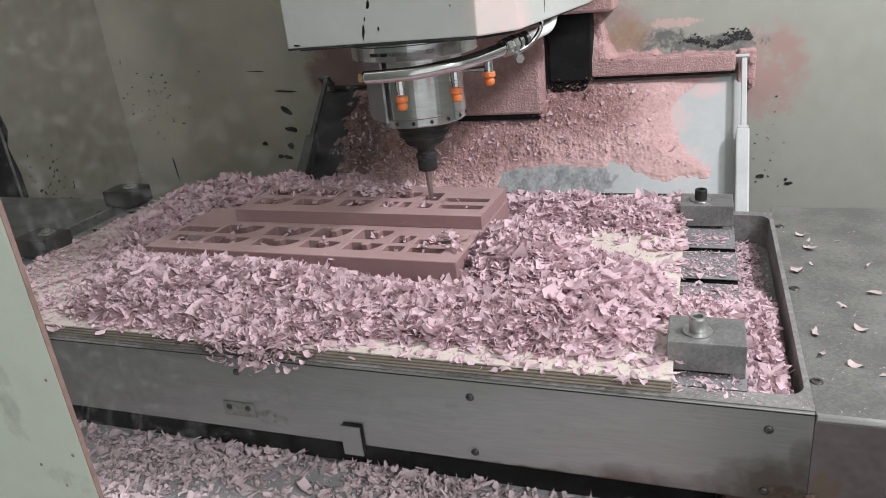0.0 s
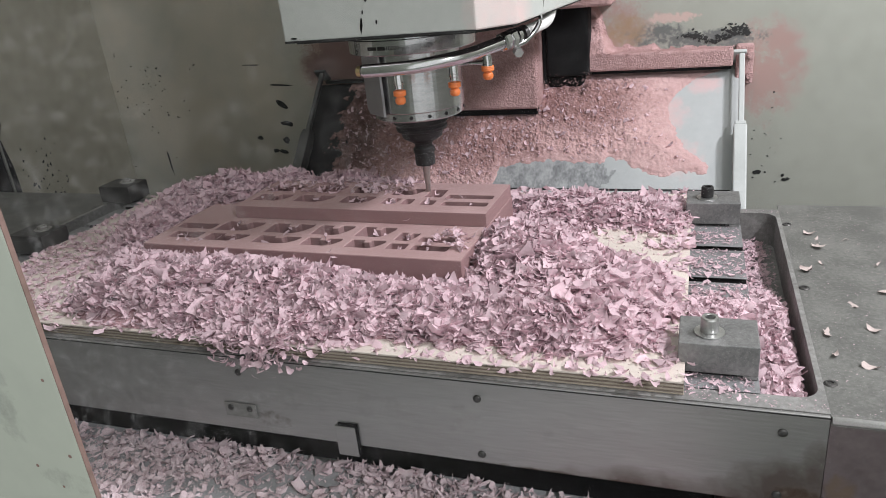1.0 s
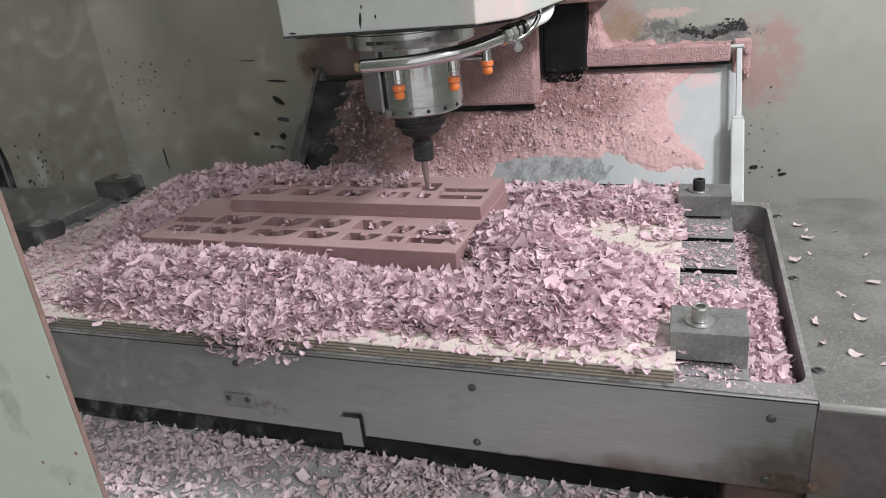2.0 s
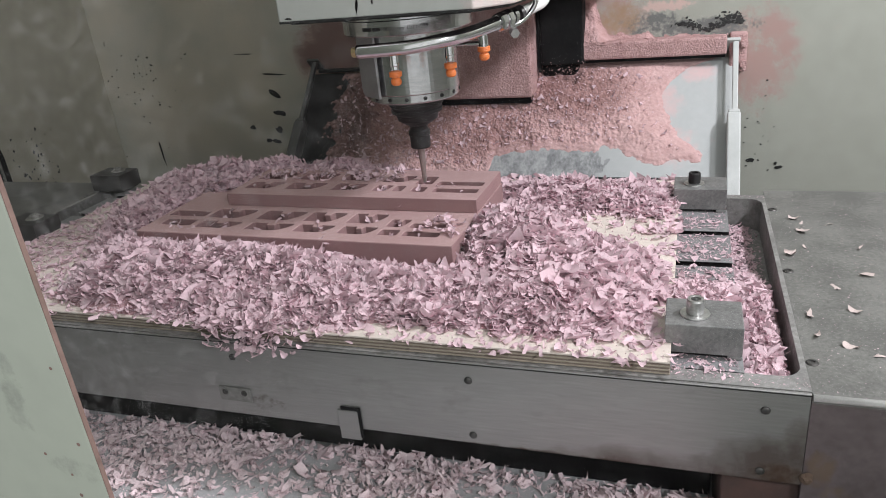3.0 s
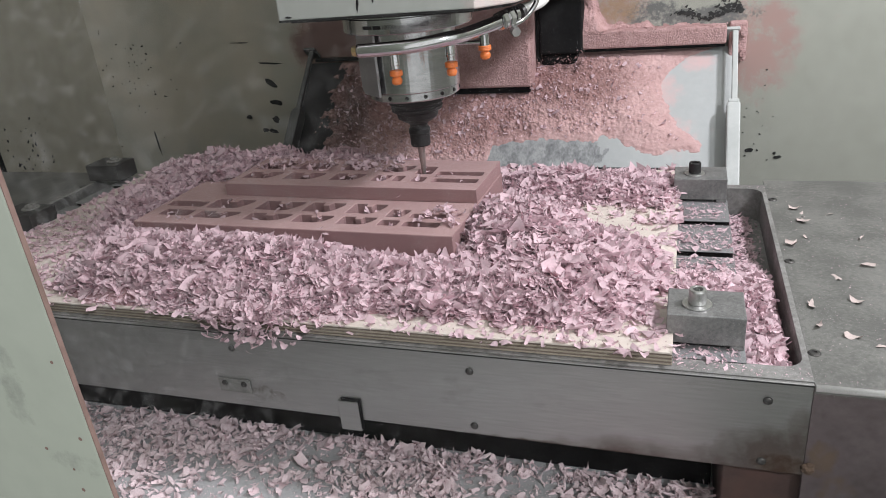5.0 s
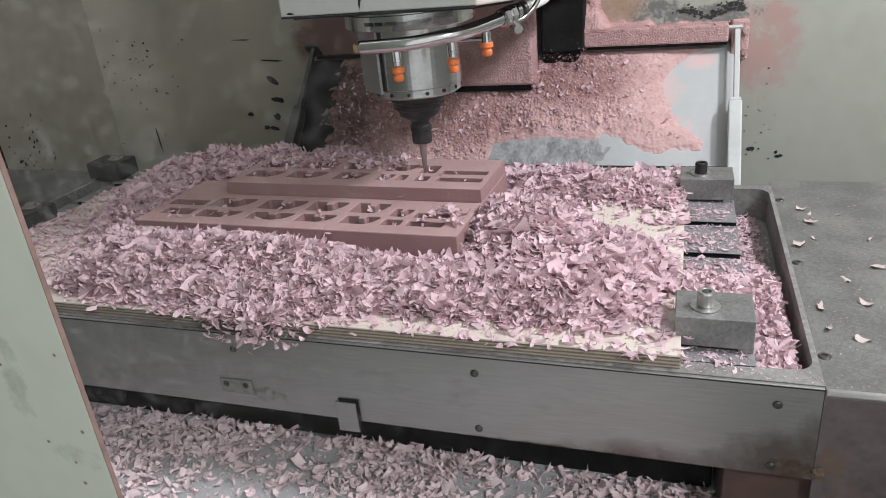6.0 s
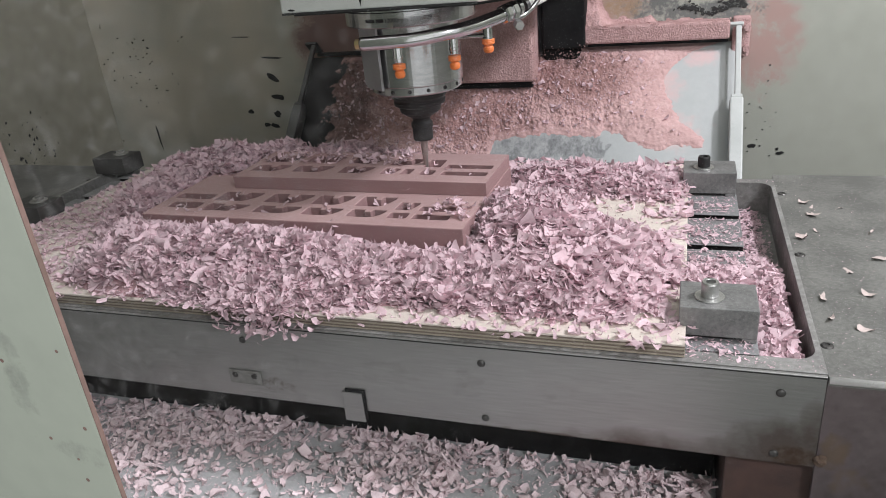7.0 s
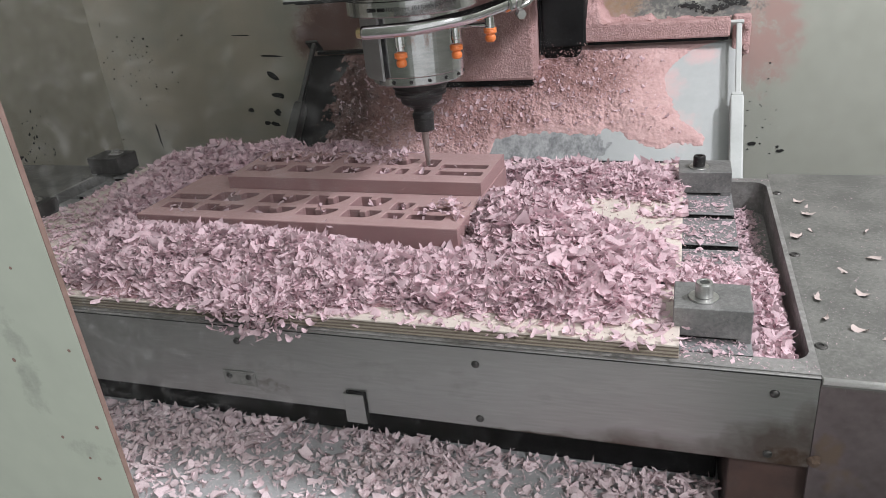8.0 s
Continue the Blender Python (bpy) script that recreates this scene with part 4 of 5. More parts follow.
ring = part("air_ring", lathe([(0.040, 0.1960), (0.0625, 0.1960), (0.0660, 0.1985), (0.0660, 0.2085), (0.040, 0.2085)], 72, A), M_NOSE, head, "steel ring with drilled holes")
for k in range(16):
    a = radians(-170 + k * 22.5)
    h = part("hole", lathe([(0.0027, 0), (0.0027, 0.0012)], 12), M_BLACK, ring)
    h.matrix_local = Matrix.Translation((AX + 0.0656 * math.cos(a), AY + 0.0656 * math.sin(a), 0.2060)) @ pose(0, 0, 0, 0, 0, math.degrees(a)) @ pose(0, 0, 0, 0, 90, 0)
part("collar", lathe([(0.030, 0.1950), (0.0400, 0.1940), (0.0405, 0.1850), (0.0380, 0.1825), (0.0370, 0.1795), (0.0385, 0.1780), (0.0375, 0.1735), (0.0320, 0.1710), (0.0295, 0.1620), (0.0220, 0.1570), (0.0150, 0.1530), (0.0132, 0.1500), (0.0132, 0.1455)], 48, A), M_BLACK, head, "black tool holder collar")
part("collet_nut", lathe([(0.0130, 0.1470), (0.0160, 0.1440), (0.0162, 0.1380), (0.0150, 0.1370), (0.0150, 0.1200), (0.0140, 0.1180), (0.0060, 0.1180)], 32, A), M_BLACK, head, "black collet nut")
part("end_mill", lathe([(0.0056, 0.1185), (0.0050, 0.1000), (0.0038, 0.0850), (0.0032, 0.0620), (0.0001, 0.0600)], 20, A), M_TOOL, head, "tapered carbide end mill")
bm = prism([(-0.012, -0.043), (0.024, -0.043), (0.024, 0.043), (-0.024, 0.043), (-0.024, -0.032), (-0.022, -0.038), (-0.018, -0.042)], -0.002, 0.002, 0.0006)
bmesh.ops.rotate(bm, cent=(0, 0, 0), matrix=Matrix.Rotation(radians(90), 3, "X"), verts=bm.verts)
gp = part("guard_plate", bm, M_PLATE, head, "flat steel side plate")
gp.matrix_local = Matrix.Translation((AX - 0.045, AY - 0.054, 0.252)) @ pose(0, 0, 0, 0, 0, -38)
pipe = part("coolant_pipe", tube([(-0.510, 0.215, 0.2875), (-0.475, 0.215, 0.2885), (-0.440, 0.222, 0.2895), (-0.407, 0.235, 0.2930), (-0.383, 0.255, 0.2955), (-0.364, 0.280, 0.2995), (-0.351, 0.300, 0.3025)], 0.0085, n=20), M_CHROME, head, "polished steel coolant pipe", smooth=True)
part("end_plug", rod((-0.5170, 0.215, 0.2875), (-0.5102, 0.215, 0.2875), 0.0065, 8), M_BRASS, pipe, "brass end plug")
part("fitting", lathe([(0.0095, 0), (0.0120, 0.001), (0.0120, 0.009), (0.0100, 0.010), (0.0100, 0.013), (0.0125, 0.014), (0.0125, 0.022), (0.009, 0.023)], 8), M_CHROME, pipe, "hexagon pipe fitting").matrix_local = look((-0.351, 0.300, 0.3025), (-0.40, 0.20, 0.292))
hose = part("hose", tube([(-0.333, 0.344, 0.3085), (-0.322, 0.385, 0.3105), (-0.315, 0.425, 0.3150), (-0.316, 0.460, 0.3300), (-0.320, 0.480, 0.3500)], 0.0078, n=18), M_HOSE, head, "matt white plastic coolant hose", smooth=True)
for y, w in ((0.372, 0.010), (0.388, 0.014), (0.408, 0.006)):
    part("marking_bar", tube([(-0.3295 + 0.27 * (y - 0.372), y, 0.3112), (-0.3295 + 0.27 * (y + w - 0.372), y + w, 0.3116)], 0.0035, n=8, sub=1), M_INK, hose)
for k, (a, b, r) in enumerate((((-0.3465, 0.311, 0.3038), (-0.342, 0.326, 0.3052), 0.0112), ((-0.3405, 0.329, 0.3056), (-0.3375, 0.335, 0.3063), 0.0104), ((-0.334, 0.342, 0.307), (-0.331, 0.347, 0.3085), 0.0100))):
    part("hose_ferrule", rod(a, b, r, 6 if k == 0 else 20), M_RIVET if k != 1 else M_CHROME, head, "steel hose ferrule")
part("bolt_head", rod((-0.336, 0.318, 0.2885), (-0.331, 0.309, 0.2870), 0.0062, 6), M_ZINC, head, "hexagon bolt head")
part("cable", tube([(-0.340, 0.318, 0.294), (-0.326, 0.338, 0.300), (-0.312, 0.350, 0.318), (-0.308, 0.352, 0.345), (-0.302, 0.360, 0.42)], 0.0032, n=10), M_CHROME, head, "braided steel cable", smooth=True)
part("bracket", box(-0.432, -0.372, 0.300, 0.312, 0.276, 0.280, 0.001), M_CHROME, head)
for (x, y, z) in ((-0.4675, 0.225, 0.289), (-0.4090, 0.270, 0.289), (-0.3675, 0.285, 0.2975)):
    nz = part("nozzle", lathe([(0.0055, -0.006), (0.0060, -0.008), (0.0060, -0.018), (0.0064, -0.019), (0.0064, -0.0215), (0.0050, -0.0225), (0.0052, -0.026), (0.0046, -0.0285)], 18, (x, y, z)), M_CHROME, head, "steel nozzle stem")
    dz = -0.026 if x > -0.38 else -0.034
    part("tip", lathe([(0.0050, dz + 0.0055), (0.0080, dz + 0.0050), (0.0083, dz + 0.0040), (0.0080, dz + 0.0032), (0.0083, dz + 0.0022), (0.0080, dz + 0.0014), (0.0083, dz + 0.0004), (0.0080, dz - 0.0010), (0.0054, dz - 0.0020), (0.0052, dz - 0.0032), (0.0066, dz - 0.0052), (0.0069, dz - 0.0075), (0.0062, dz - 0.0105), (0.0044, dz - 0.0122), (0.0026, dz - 0.0122), (0.0024, dz - 0.0095)], 24, (x, y, z)), M_ORANGE, nz, "orange plastic nozzle tip", smooth=False)


def ring_text(text, size, angle_mid, z, radius):
    """Lettering wrapped round the flange."""
    cu = bpy.data.curves.new("lettering", "FONT")
    cu.body, cu.size, cu.align_x, cu.extrude = text, size, "CENTER", 0.0
    tmp = new("lettering", cu)
    me = bpy.data.meshes.new_from_object(tmp.evaluated_get(bpy.context.evaluated_depsgraph_get()))
    bpy.data.objects.remove(tmp)
    for v in me.vertices:
        a = angle_mid + v.co.x / radius
        v.co = (AX + radius * math.cos(a), AY + radius * math.sin(a), z + v.co.y)
    me.materials.append(M_INK)
    ob = new("lettering", me)
    ob.parent = head
    return ob


ring_text("-10000rpm 1011-029", 0.0078, radians(-73), 0.3030, 0.0917)
for k, (a, w) in enumerate(((-106, 9), (-96.5, 7))):
    bm = bmesh.new()
    vs = [[bm.verts.new((AX + 0.0917 * math.cos(radians(a - w / 2 + w * i / 4)), AY + 0.0917 * math.sin(radians(a - w / 2 + w * i / 4)), z)) for i in range(5)] for z in (0.3032, 0.3078)]
    for i in range(4):
        bm.faces.new((vs[0][i], vs[0][i + 1], vs[1][i + 1], vs[1][i]))
    part("lettering_bar", bm, M_INK, head)


# ---------- shavings ----------
def gauss(x, y, cx, cy, sx, sy):
    return math.exp(-((x - cx) / sx) ** 2 - ((y - cy) / sy) ** 2)


def in_block(x, y, m=0.0):
    a, b = x + 0.396, y - 0.1714 + 0.0253 * (x + 0.396)
    return -0.5055 - m < a < m and -m < b < 0.249 + m


def heap_left(y):
    """Where the heap ends towards the bare end of the board."""
    if y < 0.15:
        return -0.90 - 0.43 * y
    return -0.965 - 0.80 * (y - 0.15)


def pile(x, y):
    """Depth of shavings on the board."""
    h = 0.038 * gauss(x, y, -0.73, 0.118, 0.15, 0.080)
    h += 0.020 * gauss(x, y, -0.55, 0.095, 0.13, 0.065)
    h += 0.018 * gauss(x, y, -0.87, 0.10, 0.10, 0.08)
    h += 0.040 * gauss(x, y, -0.315, 0.255, 0.070, 0.075)
    h += 0.026 * gauss(x, y, -0.365, 0.275, 0.045, 0.085)
    h += 0.030 * gauss(x, y, -0.240, 0.165, 0.080, 0.09)
    h += 0.014 * gauss(x, y, -0.37, 0.10, 0.14, 0.06)
    h += 0.020 * gauss(x, y, -0.31, 0.47, 0.09, 0.06)
    h += 0.012 * gauss(x, y, -0.18, 0.44, 0.05, 0.08)
    h += 0.040 * gauss(x, y, -0.87, 0.475, 0.14, 0.060)
    h += 0.040 * gauss(x, y, -0.66, 0.490, 0.15, 0.045)
    h += 0.028 * gauss(x, y, -0.96, 0.36, 0.085, 0.15)
    h += 0.016 * gauss(x, y, -1.04, 0.42, 0.07, 0.12)
    h += 0.022 * gauss(x, y, -0.955, 0.245, 0.055, 0.09)
    h += 0.038 * gauss(x, y, -0.865, 0.385, 0.06, 0.045)
    h *= smooth01(0.0, 0.10, y + 0.05) * smooth01(0.62, 0.50, y) * smooth01(-0.105, -0.155, x) * smooth01(-1.14, -1.03, x)
    h *= 1 - 0.85 * smooth01(0.25, 0.8, gauss(x, y, -0.205, 0.335, 0.08, 0.08))
    h *= 1 - smooth01(0.045, 0.018, y) * smooth01(-0.50, -0.44, x) * (1 - 0.75 * smooth01(-0.40, -0.34, x) * smooth01(-0.16, -0.21, x))
    h *= smooth01(-0.02, 0.05, x - heap_left(y) + 0.03 * noise.noise((x * 12, y * 12, 6.4)))
    h *= 1 + 0.30 * noise.noise((x * 17, y * 17, 0.4)) + 0.18 * noise.noise((x * 48, y * 48, 4.4))
    return max(0.0, h)


def mound_z(x, y):
    return BT + pile(x, y) - 0.006


xs, yy = np.linspace(-1.15, -0.126, 190), np.linspace(0.006, 0.56, 110)
mound = field_mesh("shaving_mass", xs, yy, lambda x, y: mound_z(x, y), M_MOUND, floor=BT + 0.0005)
tagged(mound, "dense mass of pink shavings heaped on the board", "shavings", kind="stuff")
TABLE_THINGS.append(mound)

rng = np.random.default_rng(21)
pl = []
for k in range(70000):
    x, y = rng.uniform(-1.15, -0.12), rng.uniform(-0.004, 0.565)
    h = pile(x, y)
    blk = in_block(x, y, 0.002)
    if blk:
        top = TOP_Z if y > 0.289 - 0.0253 * (x + 0.396) and x > -0.815 else SLAB_Z
        if BT + h < top - 0.004:
            continue
    dens = smooth01(0.0005, 0.012, h) * 0.9 + 0.03
    dens += 0.25 * smooth01(0.2, 0.6, noise.noise((x * 9, y * 9, 8.2)))
    bare = h < 0.004 and x < heap_left(y) + 0.03
    if h < 0.004:
        dens += 0.27 if bare else 0.06
    dens *= 1 - (0.50 - 0.40 * smooth01(-0.40, -0.34, x) * smooth01(-0.16, -0.21, x)) * smooth01(0.036, 0.018, y + 0.014 * noise.noise((x * 14, 0, 3.3))) * smooth01(-0.50, -0.44, x)
    dens *= 1 - 0.85 * smooth01(0.045, 0.018, y) * smooth01(-0.72, -0.80, x)
    dens *= 1 - 0.60 * smooth01(0.30, 0.8, gauss(x, y, -0.205, 0.335, 0.075, 0.075))
    if rng.random() > dens * 0.62:
        continue
    near = 1.0 if h > 0.006 else 0.8
    z = BT + max(h - 0.004, 0) + (rng.random() ** 1.5) * min(0.009, 0.002 + h * 0.4) + 0.0015
    flat = (0.2 + 0.42 * smooth01(0.34, 0.42, y)) * smooth01(-0.50, -0.40, x)
    if bare:
        near = rng.uniform(0.25, 0.75)
    near *= 1 + 0.18 * smooth01(-0.50, -0.35, x)
    pl.append((x, y, z, (0.80 - flat) if h > 0.006 else 0.35, near))
for k in range(10000):
    x, y = rng.uniform(-1.14, -0.13), rng.uniform(0.0, 0.56)
    h = pile(x, y)
    if h < 0.003 or in_block(x, y, 0.002):
        continue
    pl.append((x, y, BT + max(h - 0.003, 0) + 0.009 * rng.random() * min(1, h / 0.02) + 0.001, 1.1, rng.uniform(0.22, 0.55)))
chips = flake_mesh("shavings_on_board", pl, M_CHIP, 2, size=(0.011, 0.029), aspect=(0.28, 0.66))
tagged(chips, "curled pale pink shavings heaped over the board", "shavings", kind="stuff")
TABLE_THINGS.append(chips)

# fine crumbs on the bare wood
pl = [(rng.uniform(-1.15, -0.13), rng.uniform(0.008, 0.555), BT + 0.0006, 0.4, rng.uniform(0.10, 0.35)) for k in range(9000)]
pl = [p for p in pl if pile(p[0], p[1]) < 0.006 and not in_block(p[0], p[1])]
crumbs = flake_mesh("crumbs_on_board", pl, M_CHIP, 9)
tagged(crumbs, "fine pink crumbs strewn over bare plywood", "crumbs", kind="stuff")
TABLE_THINGS.append(crumbs)

# shavings over the board's front edge
pl = []
for k in range(260):
    x = rng.normal(-0.60, 0.030)
    d = rng.random()
    pl.append((x, 0.010 - 0.022 * d, BT + 0.016 - 0.055 * d * rng.random(), 1.3, 0.9))
for k in range(95):
    pl.append((rng.uniform(-1.0, -0.14), rng.uniform(0.002, 0.016), BT + 0.002 - 0.008 * rng.random() ** 3, 0.7, rng.uniform(0.5, 1.0)))
spill = flake_mesh("shavings_over_edge", pl, M_CHIP, 3, size=(0.009, 0.022))
tagged(spill, "pink shavings hanging over the board's front edge", "shavings", kind="stuff")
TABLE_THINGS.append(spill)

# in the pockets and on the blocks, in the blocks' own space
pl = []
for (a, b, c, d, kind), top, depth in [(q, SLAB_Z, 0.0385) for q in low] + [(q, TOP_Z, 0.0188) for q in up]:
    for k in range(int(2 + 9 * rng.random())):
        pl.append((a + (b - a) * rng.uniform(0.2, 0.7), c + (d - c) * rng.uniform(0.25, 0.75), top - depth * rng.uniform(0.05, 0.8) + 0.002, 0.8, rng.uniform(0.7, 1.15)))
for k in range(40):
    pl.append((rng.uniform(-0.062, -0.006), rng.uniform(0.030, 0.088), SLAB_Z + 0.002 + 0.009 * rng.random(), 0.9, 0.85))
for k in range(190):
    pl.append((rng.uniform(-0.41, -0.15), rng.uniform(0.185, 0.246), TOP_Z + 0.002 + 0.007 * rng.random() ** 2, 1.0, 0.8))
for x, y, z in ((-0.455, 0.018, 0.057), (-0.435, 0.016, 0.058), (-0.42, 0.020, 0.056), (-0.385, 0.092, 0.059), (-0.395, 0.088, 0.058), (-0.119, 0.112, 0.064), (-0.15, 0.07, 0.058), (-0.29, 0.059, 0.058), (-0.19, 0.005, 0.056), (-0.18, 0.002, 0.052), (-0.225, 0.058, 0.057), (-0.06, 0.185, 0.076), (-0.075, 0.170, 0.076)):
    pl.append((x, y, z, 0.9, 1.15))
pock = flake_mesh("shavings_in_pockets", pl, M_CHIP, 4, size=(0.008, 0.020))
pock.matrix_world = BLOCK_POSE
tagged(pock, "pink shavings fallen into the milled pockets", "shavings", kind="stuff")
TABLE_THINGS.append(pock)

# in the trough and on the table strip
pl = []
for k in range(1700):
    y = 0.028 + 0.482 * rng.random() ** 1.7
    f = smooth01(0.36, 0.20, y)
    x = rng.uniform(-0.053, -0.018 - 0.004 * (1 - f) - 0.003 * smooth01(0.07, 0.03, y))
    pl.append((x, y, -0.044 + (0.028 * f + 0.004) * rng.uniform(0.55, 1.0) + 0.009 * rng.random() * f, 0.4 + 0.8 * f, 0.55 + 0.45 * f))
for k in range(1700):
    y = rng.uniform(0.10, 0.43)
    f = smooth01(0.26, 0.15, y)
    x = rng.uniform(-0.124, -0.058)
    if rng.random() > 0.35 + 0.65 * f or min(abs(y - c) for c in (0.270, 0.374)) < 0.011:
        continue
    pl.append((x, y, 0.0015 + 0.022 * rng.random() * f * f, 0.25 + 0.8 * f, 0.28 + 0.72 * f if rng.random() > 0.25 else 0.8))
for k in range(60):
    pl.append((rng.uniform(-0.124, -0.06), rng.uniform(0.008, 0.045), 0.0012, 0.35, rng.uniform(0.15, 0.6)))
tro = flake_mesh("shavings_in_trough", pl, M_CHIP, 5, size=(0.009, 0.022))
tagged(tro, "pink shavings filling the coolant trough", "shavings", kind="stuff")
TABLE_THINGS.append(tro)
fill = field_mesh("trough_dust", np.linspace(-0.0555, -0.0065, 14), np.linspace(0.024, 0.516, 90), lambda x, y: -0.0475 + 0.022 * smooth01(0.32, 0.18, y) * smooth01(-0.006, -0.022, x) + 0.004 - 0.012 * smooth01(0.28, 0.36, y) + 0.004 * noise.noise((x * 60, y * 60, 2.0)), M_MOUND, floor=-0.049)
tagged(fill, "pink dust and shavings lying in the trough", "dust", kind="stuff")
TABLE_THINGS.append(fill)

# single shavings on the wing
for k, (x, y) in enumerate(((0.031, 0.437), (0.039, 0.416), (0.036, 0.391), (0.075, 0.419), (0.034, 0.335), (0.014, 0.311), (0.099, 0.339), (0.091, 0.256), (0.053, 0.223), (0.016, 0.149), (0.063, 0.164), (0.019, 0.106), (0.048, 0.086), (0.070, 0.074), (0.13, 0.30), (0.12, 0.20))):
    f = flake_mesh("shaving", [(0, 0, 0.0, 0.25, rng.uniform(0.75, 1.05))], M_CHIP_PALE, 40 + k, size=(0.016, 0.020), aspect=(0.3, 0.6))
    f.matrix_world = pose(x, y, 0.0002)
    tagged(f, "single pale pink shaving lying on the wing sheet", "shaving", "shavings on the wing")
    TABLE_THINGS.append(f)

pl = [(rng.uniform(0.002, 0.28), rng.uniform(-0.004, 0.53), -0.0010, 0.2, rng.uniform(0.04, 0.16)) for k in range(1300)]
pl += [(rng.uniform(-0.124, -0.001), rng.uniform(0.002, 0.021), 0.0004, 0.2, rng.uniform(0.05, 0.22)) for k in range(160)]
pl += [(rng.uniform(-0.052, -0.001), rng.uniform(0.518, 0.532), 0.0004, 0.2, rng.uniform(0.05, 0.22)) for k in range(40)]
pl += [(rng.uniform(-0.124, -0.058), rng.uniform(0.02, 0.51), 0.0006, 0.3, rng.uniform(0.06, 0.30)) for k in range(2000)]
pl = [p for p in pl if p[0] > -0.055 or min(abs(p[1] - c) for c in (0.070, 0.170, 0.270, 0.374, 0.474)) > 0.0095]
pl += [(rng.uniform(-0.053, -0.010), 0.33 + 0.18 * rng.random(), -0.0485, 0.4, rng.uniform(0.10, 0.45)) for k in range(420)]
pl += [(rng.uniform(-1.44, -1.28), rng.uniform(0.0, 0.53), -0.0018, 0.2, rng.uniform(0.08, 0.4)) for k in range(200)]
wc = flake_mesh("crumbs_on_table", pl, M_CHIP, 12)
tagged(wc, "fine pink crumbs on the table and wing sheets", "crumbs", kind="stuff")
TABLE_THINGS.append(wc)

# chip pan
pl = []
for k in range(20000):
    x, y = rng.uniform(-1.2, -0.08), rng.uniform(-0.30, 0.058)
    d = 0.32 + 0.75 * smooth01(-0.15, 0.25, noise.noise((x * 6, y * 8, 5.5))) + 0.4 * smooth01(0.0, 0.07, y)
    d *= smooth01(-0.14, 0.02, y + 0.10 * smooth01(-0.5, -0.2, x) + 0.05 * noise.noise((x * 11, y * 11, 1.2)))
    if rng.random() > d * 0.62:
        continue
    pl.append((x, y, -0.198 + 0.010 * rng.random() * d, 0.50 if rng.random() < 0.8 else 1.0, rng.uniform(0.6, 1.0)))
for k in range(13000):
    pl.append((rng.uniform(-1.2, -0.08), rng.uniform(-0.30, 0.07), -0.1993, 0.3, rng.uniform(0.08, 0.28)))
pc = flake_mesh("shavings_in_pan", pl, M_CHIP_PAN, 8, size=(0.010, 0.027))
tagged(pc, "pink shavings strewn over the chip pan", "shavings", kind="stuff")
SADDLE_THINGS.append(pc)

# ---------- window pane ----------
M_PANE = bpy.data.materials.new("smeared_pane")
M_PANE.use_nodes = True
nt = M_PANE.node_tree
nt.nodes.remove(nt.nodes["Principled BSDF"])
tr, df, mx = nt.nodes.new("ShaderNodeBsdfTransparent"), nt.nodes.new("ShaderNodeBsdfDiffuse"), nt.nodes.new("ShaderNodeMixShader")
tr.inputs[0].default_value = (0.97, 0.975, 0.97, 1)
df.inputs[0].default_value = (0.8, 0.8, 0.8, 1)
tc, noi, mr = nt.nodes.new("ShaderNodeTexCoord"), nt.nodes.new("ShaderNodeTexNoise"), nt.nodes.new("ShaderNodeMapRange")
noi.inputs["Scale"].default_value, noi.inputs["Detail"].default_value = 150.0, 6
nt.links.new(tc.outputs["Object"], noi.inputs["Vector"])
mr.inputs[1].default_value, mr.inputs[2].default_value, mr.inputs[3].default_value, mr.inputs[4].default_value = 0.53, 0.73, 0.007, 0.100
noi.inputs["Roughness"].default_value = 0.65
nt.links.new(noi.outputs[0], mr.inputs[0])
sx, side, mul = nt.nodes.new("ShaderNodeSeparateXYZ"), nt.nodes.new("ShaderNodeMapRange"), nt.nodes.new("ShaderNodeMath")
nt.links.new(tc.outputs["Object"], sx.inputs[0])
side.inputs[1].default_value, side.inputs[2].default_value, side.inputs[3].default_value, side.inputs[4].default_value = -0.40, -0.16, 1.0, 0.12
nt.links.new(sx.outputs[0], side.inputs[0])
mul.operation = "MULTIPLY"
nt.links.new(mr.outputs[0], mul.inputs[0])
nt.links.new(side.outputs[0], mul.inputs[1])
nt.links.new(mul.outputs[0], mx.inputs[0])
nt.links.new(tr.outputs[0], mx.inputs[1])
nt.links.new(df.outputs[0], mx.inputs[2])
nt.links.new(mx.outputs[0], nt.nodes["Material Output"].inputs[0])
pane = tagged(finish("window_pane", box(-0.402, 0.949, -0.4092, -0.4062, -0.098, 1.048), M_PANE), "clear machine window pane, smeared with dust", "window pane", kind="structure")

M_SMEAR = bpy.data.materials.new("dried_smear")
M_SMEAR.use_nodes = True
nt = M_SMEAR.node_tree
nt.nodes.remove(nt.nodes["Principled BSDF"])
tr, df, mx = nt.nodes.new("ShaderNodeBsdfTransparent"), nt.nodes.new("ShaderNodeBsdfDiffuse"), nt.nodes.new("ShaderNodeMixShader")
df.inputs[0].default_value = (0.8, 0.8, 0.78, 1)
noi, mr = nt.nodes.new("ShaderNodeTexNoise"), nt.nodes.new("ShaderNodeMapRange")
noi.inputs["Scale"].default_value = 400.0
mr.inputs[1].default_value, mr.inputs[2].default_value, mr.inputs[3].default_value, mr.inputs[4].default_value = 0.35, 0.75, 0.01, 0.075
nt.links.new(noi.outputs[0], mr.inputs[0])
nt.links.new(mr.outputs[0], mx.inputs[0])
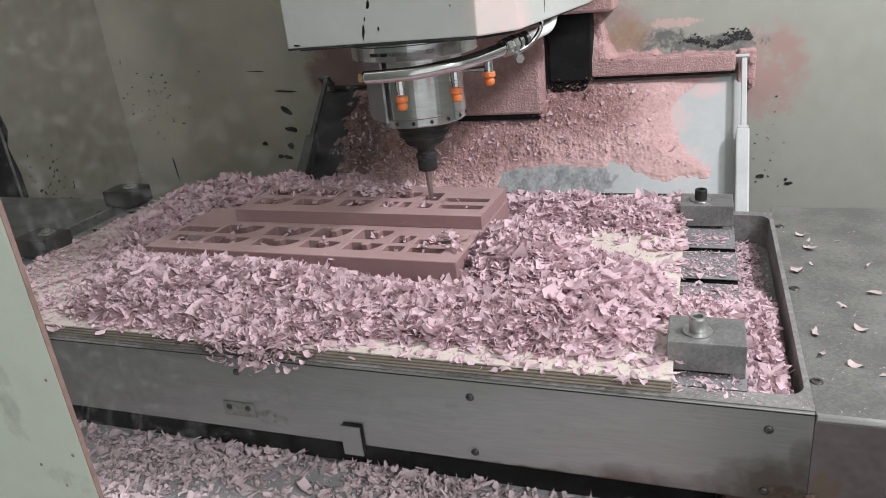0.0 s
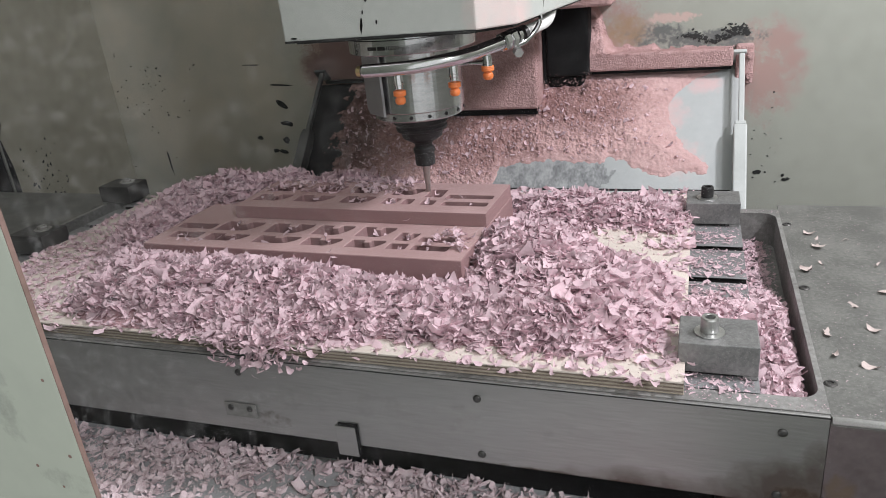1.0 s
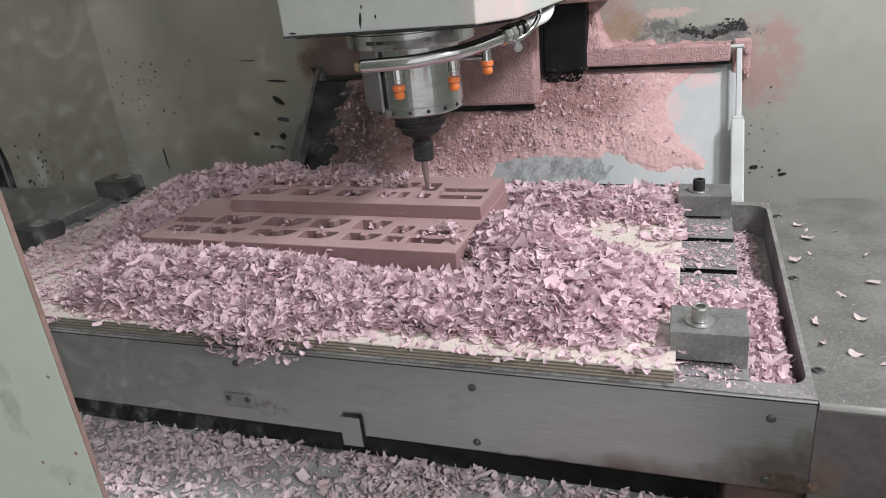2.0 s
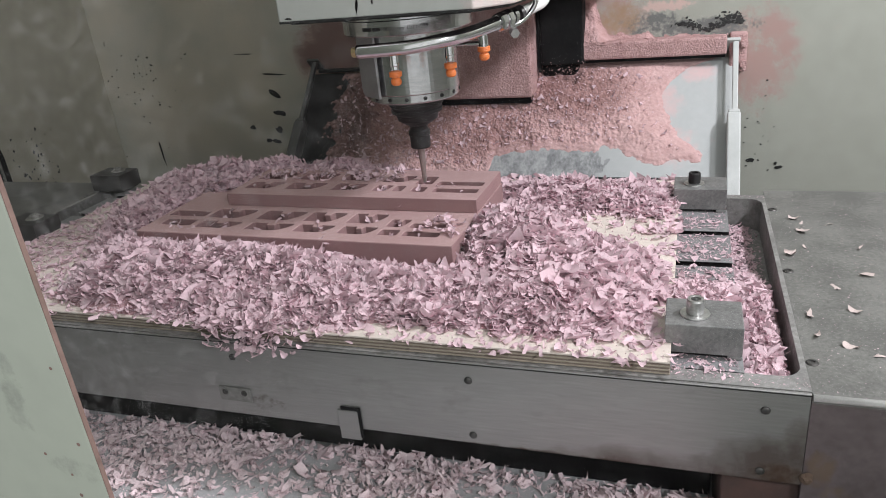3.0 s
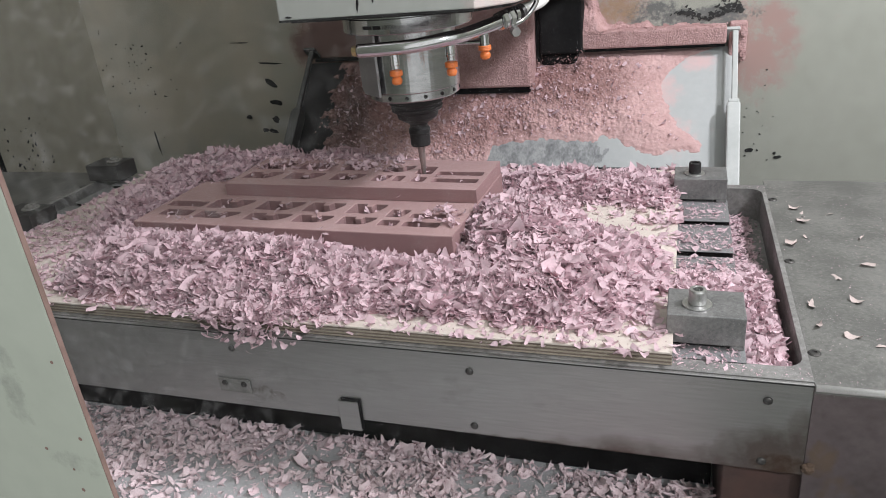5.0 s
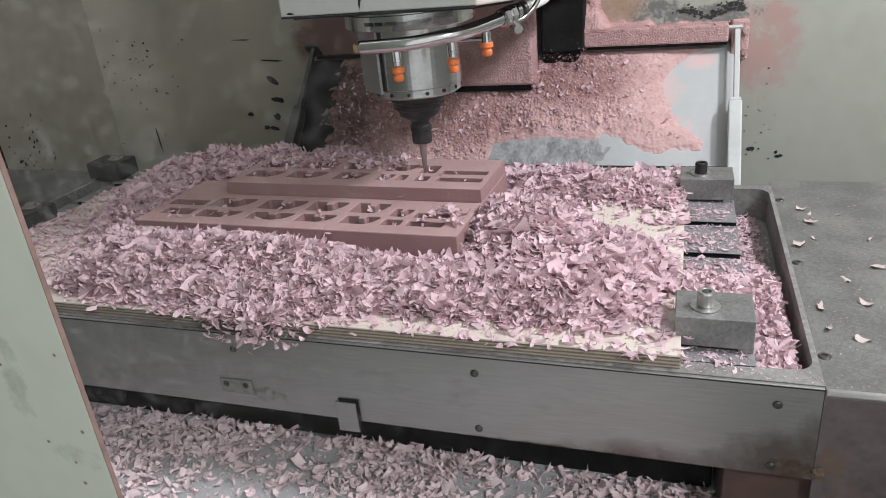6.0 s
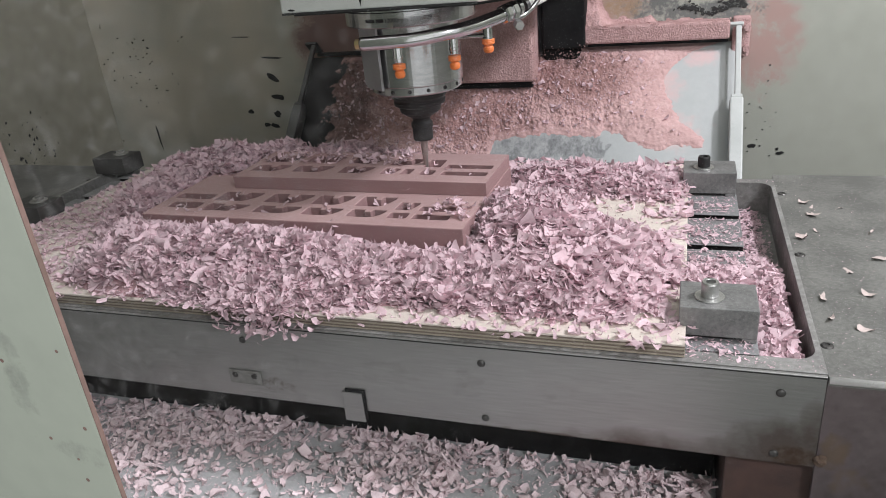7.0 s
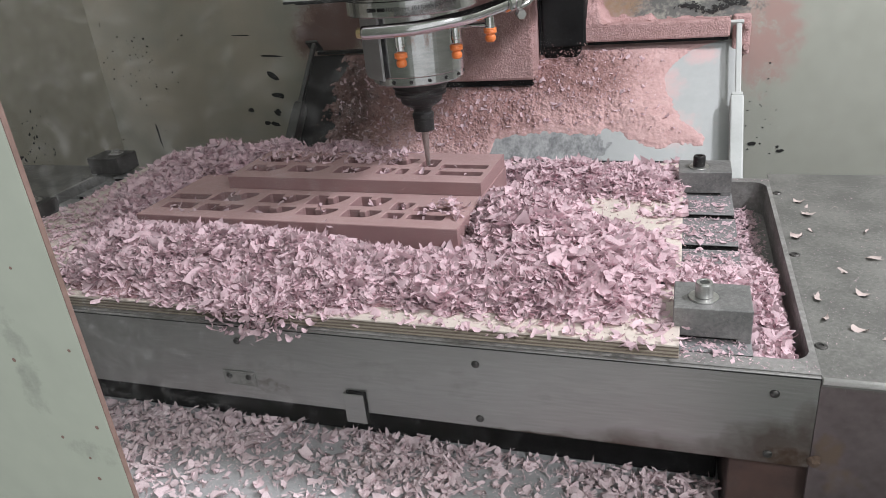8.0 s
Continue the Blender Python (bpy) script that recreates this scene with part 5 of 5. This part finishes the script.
nt.links.new(tr.outputs[0], mx.inputs[1])
nt.links.new(df.outputs[0], mx.inputs[2])
nt.links.new(mx.outputs[0], nt.nodes["Material Output"].inputs[0])
bm = bmesh.new()
for r, a0, a1, w in ((0.0145, -105, 8, 0.0016), (0.0120, -80, -25, 0.0007)):
    rim = []
    for i in range(21):
        a = radians(a0 + (a1 - a0) * i / 20)
        k = w * math.sin(math.pi * i / 20) * 0.5 + 0.0001
        rim.append([bm.verts.new((-0.3375 + (r + q) * 1.05 * math.cos(a), -0.4100, 0.4030 + (r + q) * 0.9 * math.sin(a))) for q in (-k, k)])
    for a, b in zip(rim, rim[1:]):
        bm.faces.new((a[0], a[1], b[1], b[0]))
tagged(finish("pane_smear", bm, M_SMEAR), "dried whitish wiping smear on the window pane", "smear", kind="stuff")


# ---------- what moves ----------
# seconds, table across, saddle in depth, head height (metres)
AXES = [(0.0, -0.0001, -0.0033, -0.0026), (0.5, -0.0004, -0.0097, -0.0024), (1.0, 0.0114, -0.0098, -0.0019), (1.5, 0.0129, 0.0001, -0.0016), (1.7, 0.0105, 0.0012, -0.0016),
        (2.1, 0.0002, 0.0003, -0.0016), (2.4, 0.0, -0.0004, 0.0060), (2.8, -0.0001, -0.0008, 0.0085), (3.0, -0.0001, -0.0009, 0.0074), (3.5, 0.0, 0.0, 0.0), (4.0, -0.0003, 0.0004, -0.0020),
        (4.5, 0.0003, 0.0005, -0.0041), (5.0, 0.0, 0.0, -0.0052), (5.4, 0.0, -0.0070, -0.0052), (5.7, 0.0010, -0.0098, -0.0052), (6.0, 0.0066, -0.0089, -0.0052), (6.5, 0.0125, -0.0025, -0.0049), (7.0, 0.0086, 0.0050, -0.0053), (7.5, -0.0015, 0.0034, -0.0057), (7.7, -0.0010, 0.0010, -0.0050), (8.0, -0.0003, -0.0019, 0.0064)]


def motions():
    for ob in TABLE_THINGS:
        m = ob.matrix_basis.copy()
        walk(ob, [(t, Matrix.Translation((x, y, 0)) @ m) for t, x, y, z in AXES])
    for ob in SADDLE_THINGS:
        m = ob.matrix_basis.copy()
        walk(ob, [(t, Matrix.Translation((0, y, 0)) @ m) for t, x, y, z in AXES])
    for ob in HEAD_THINGS:
        m = ob.matrix_basis.copy()
        walk(ob, [(t, Matrix.Translation((0, 0, z)) @ m) for t, x, y, z in AXES])


motions()
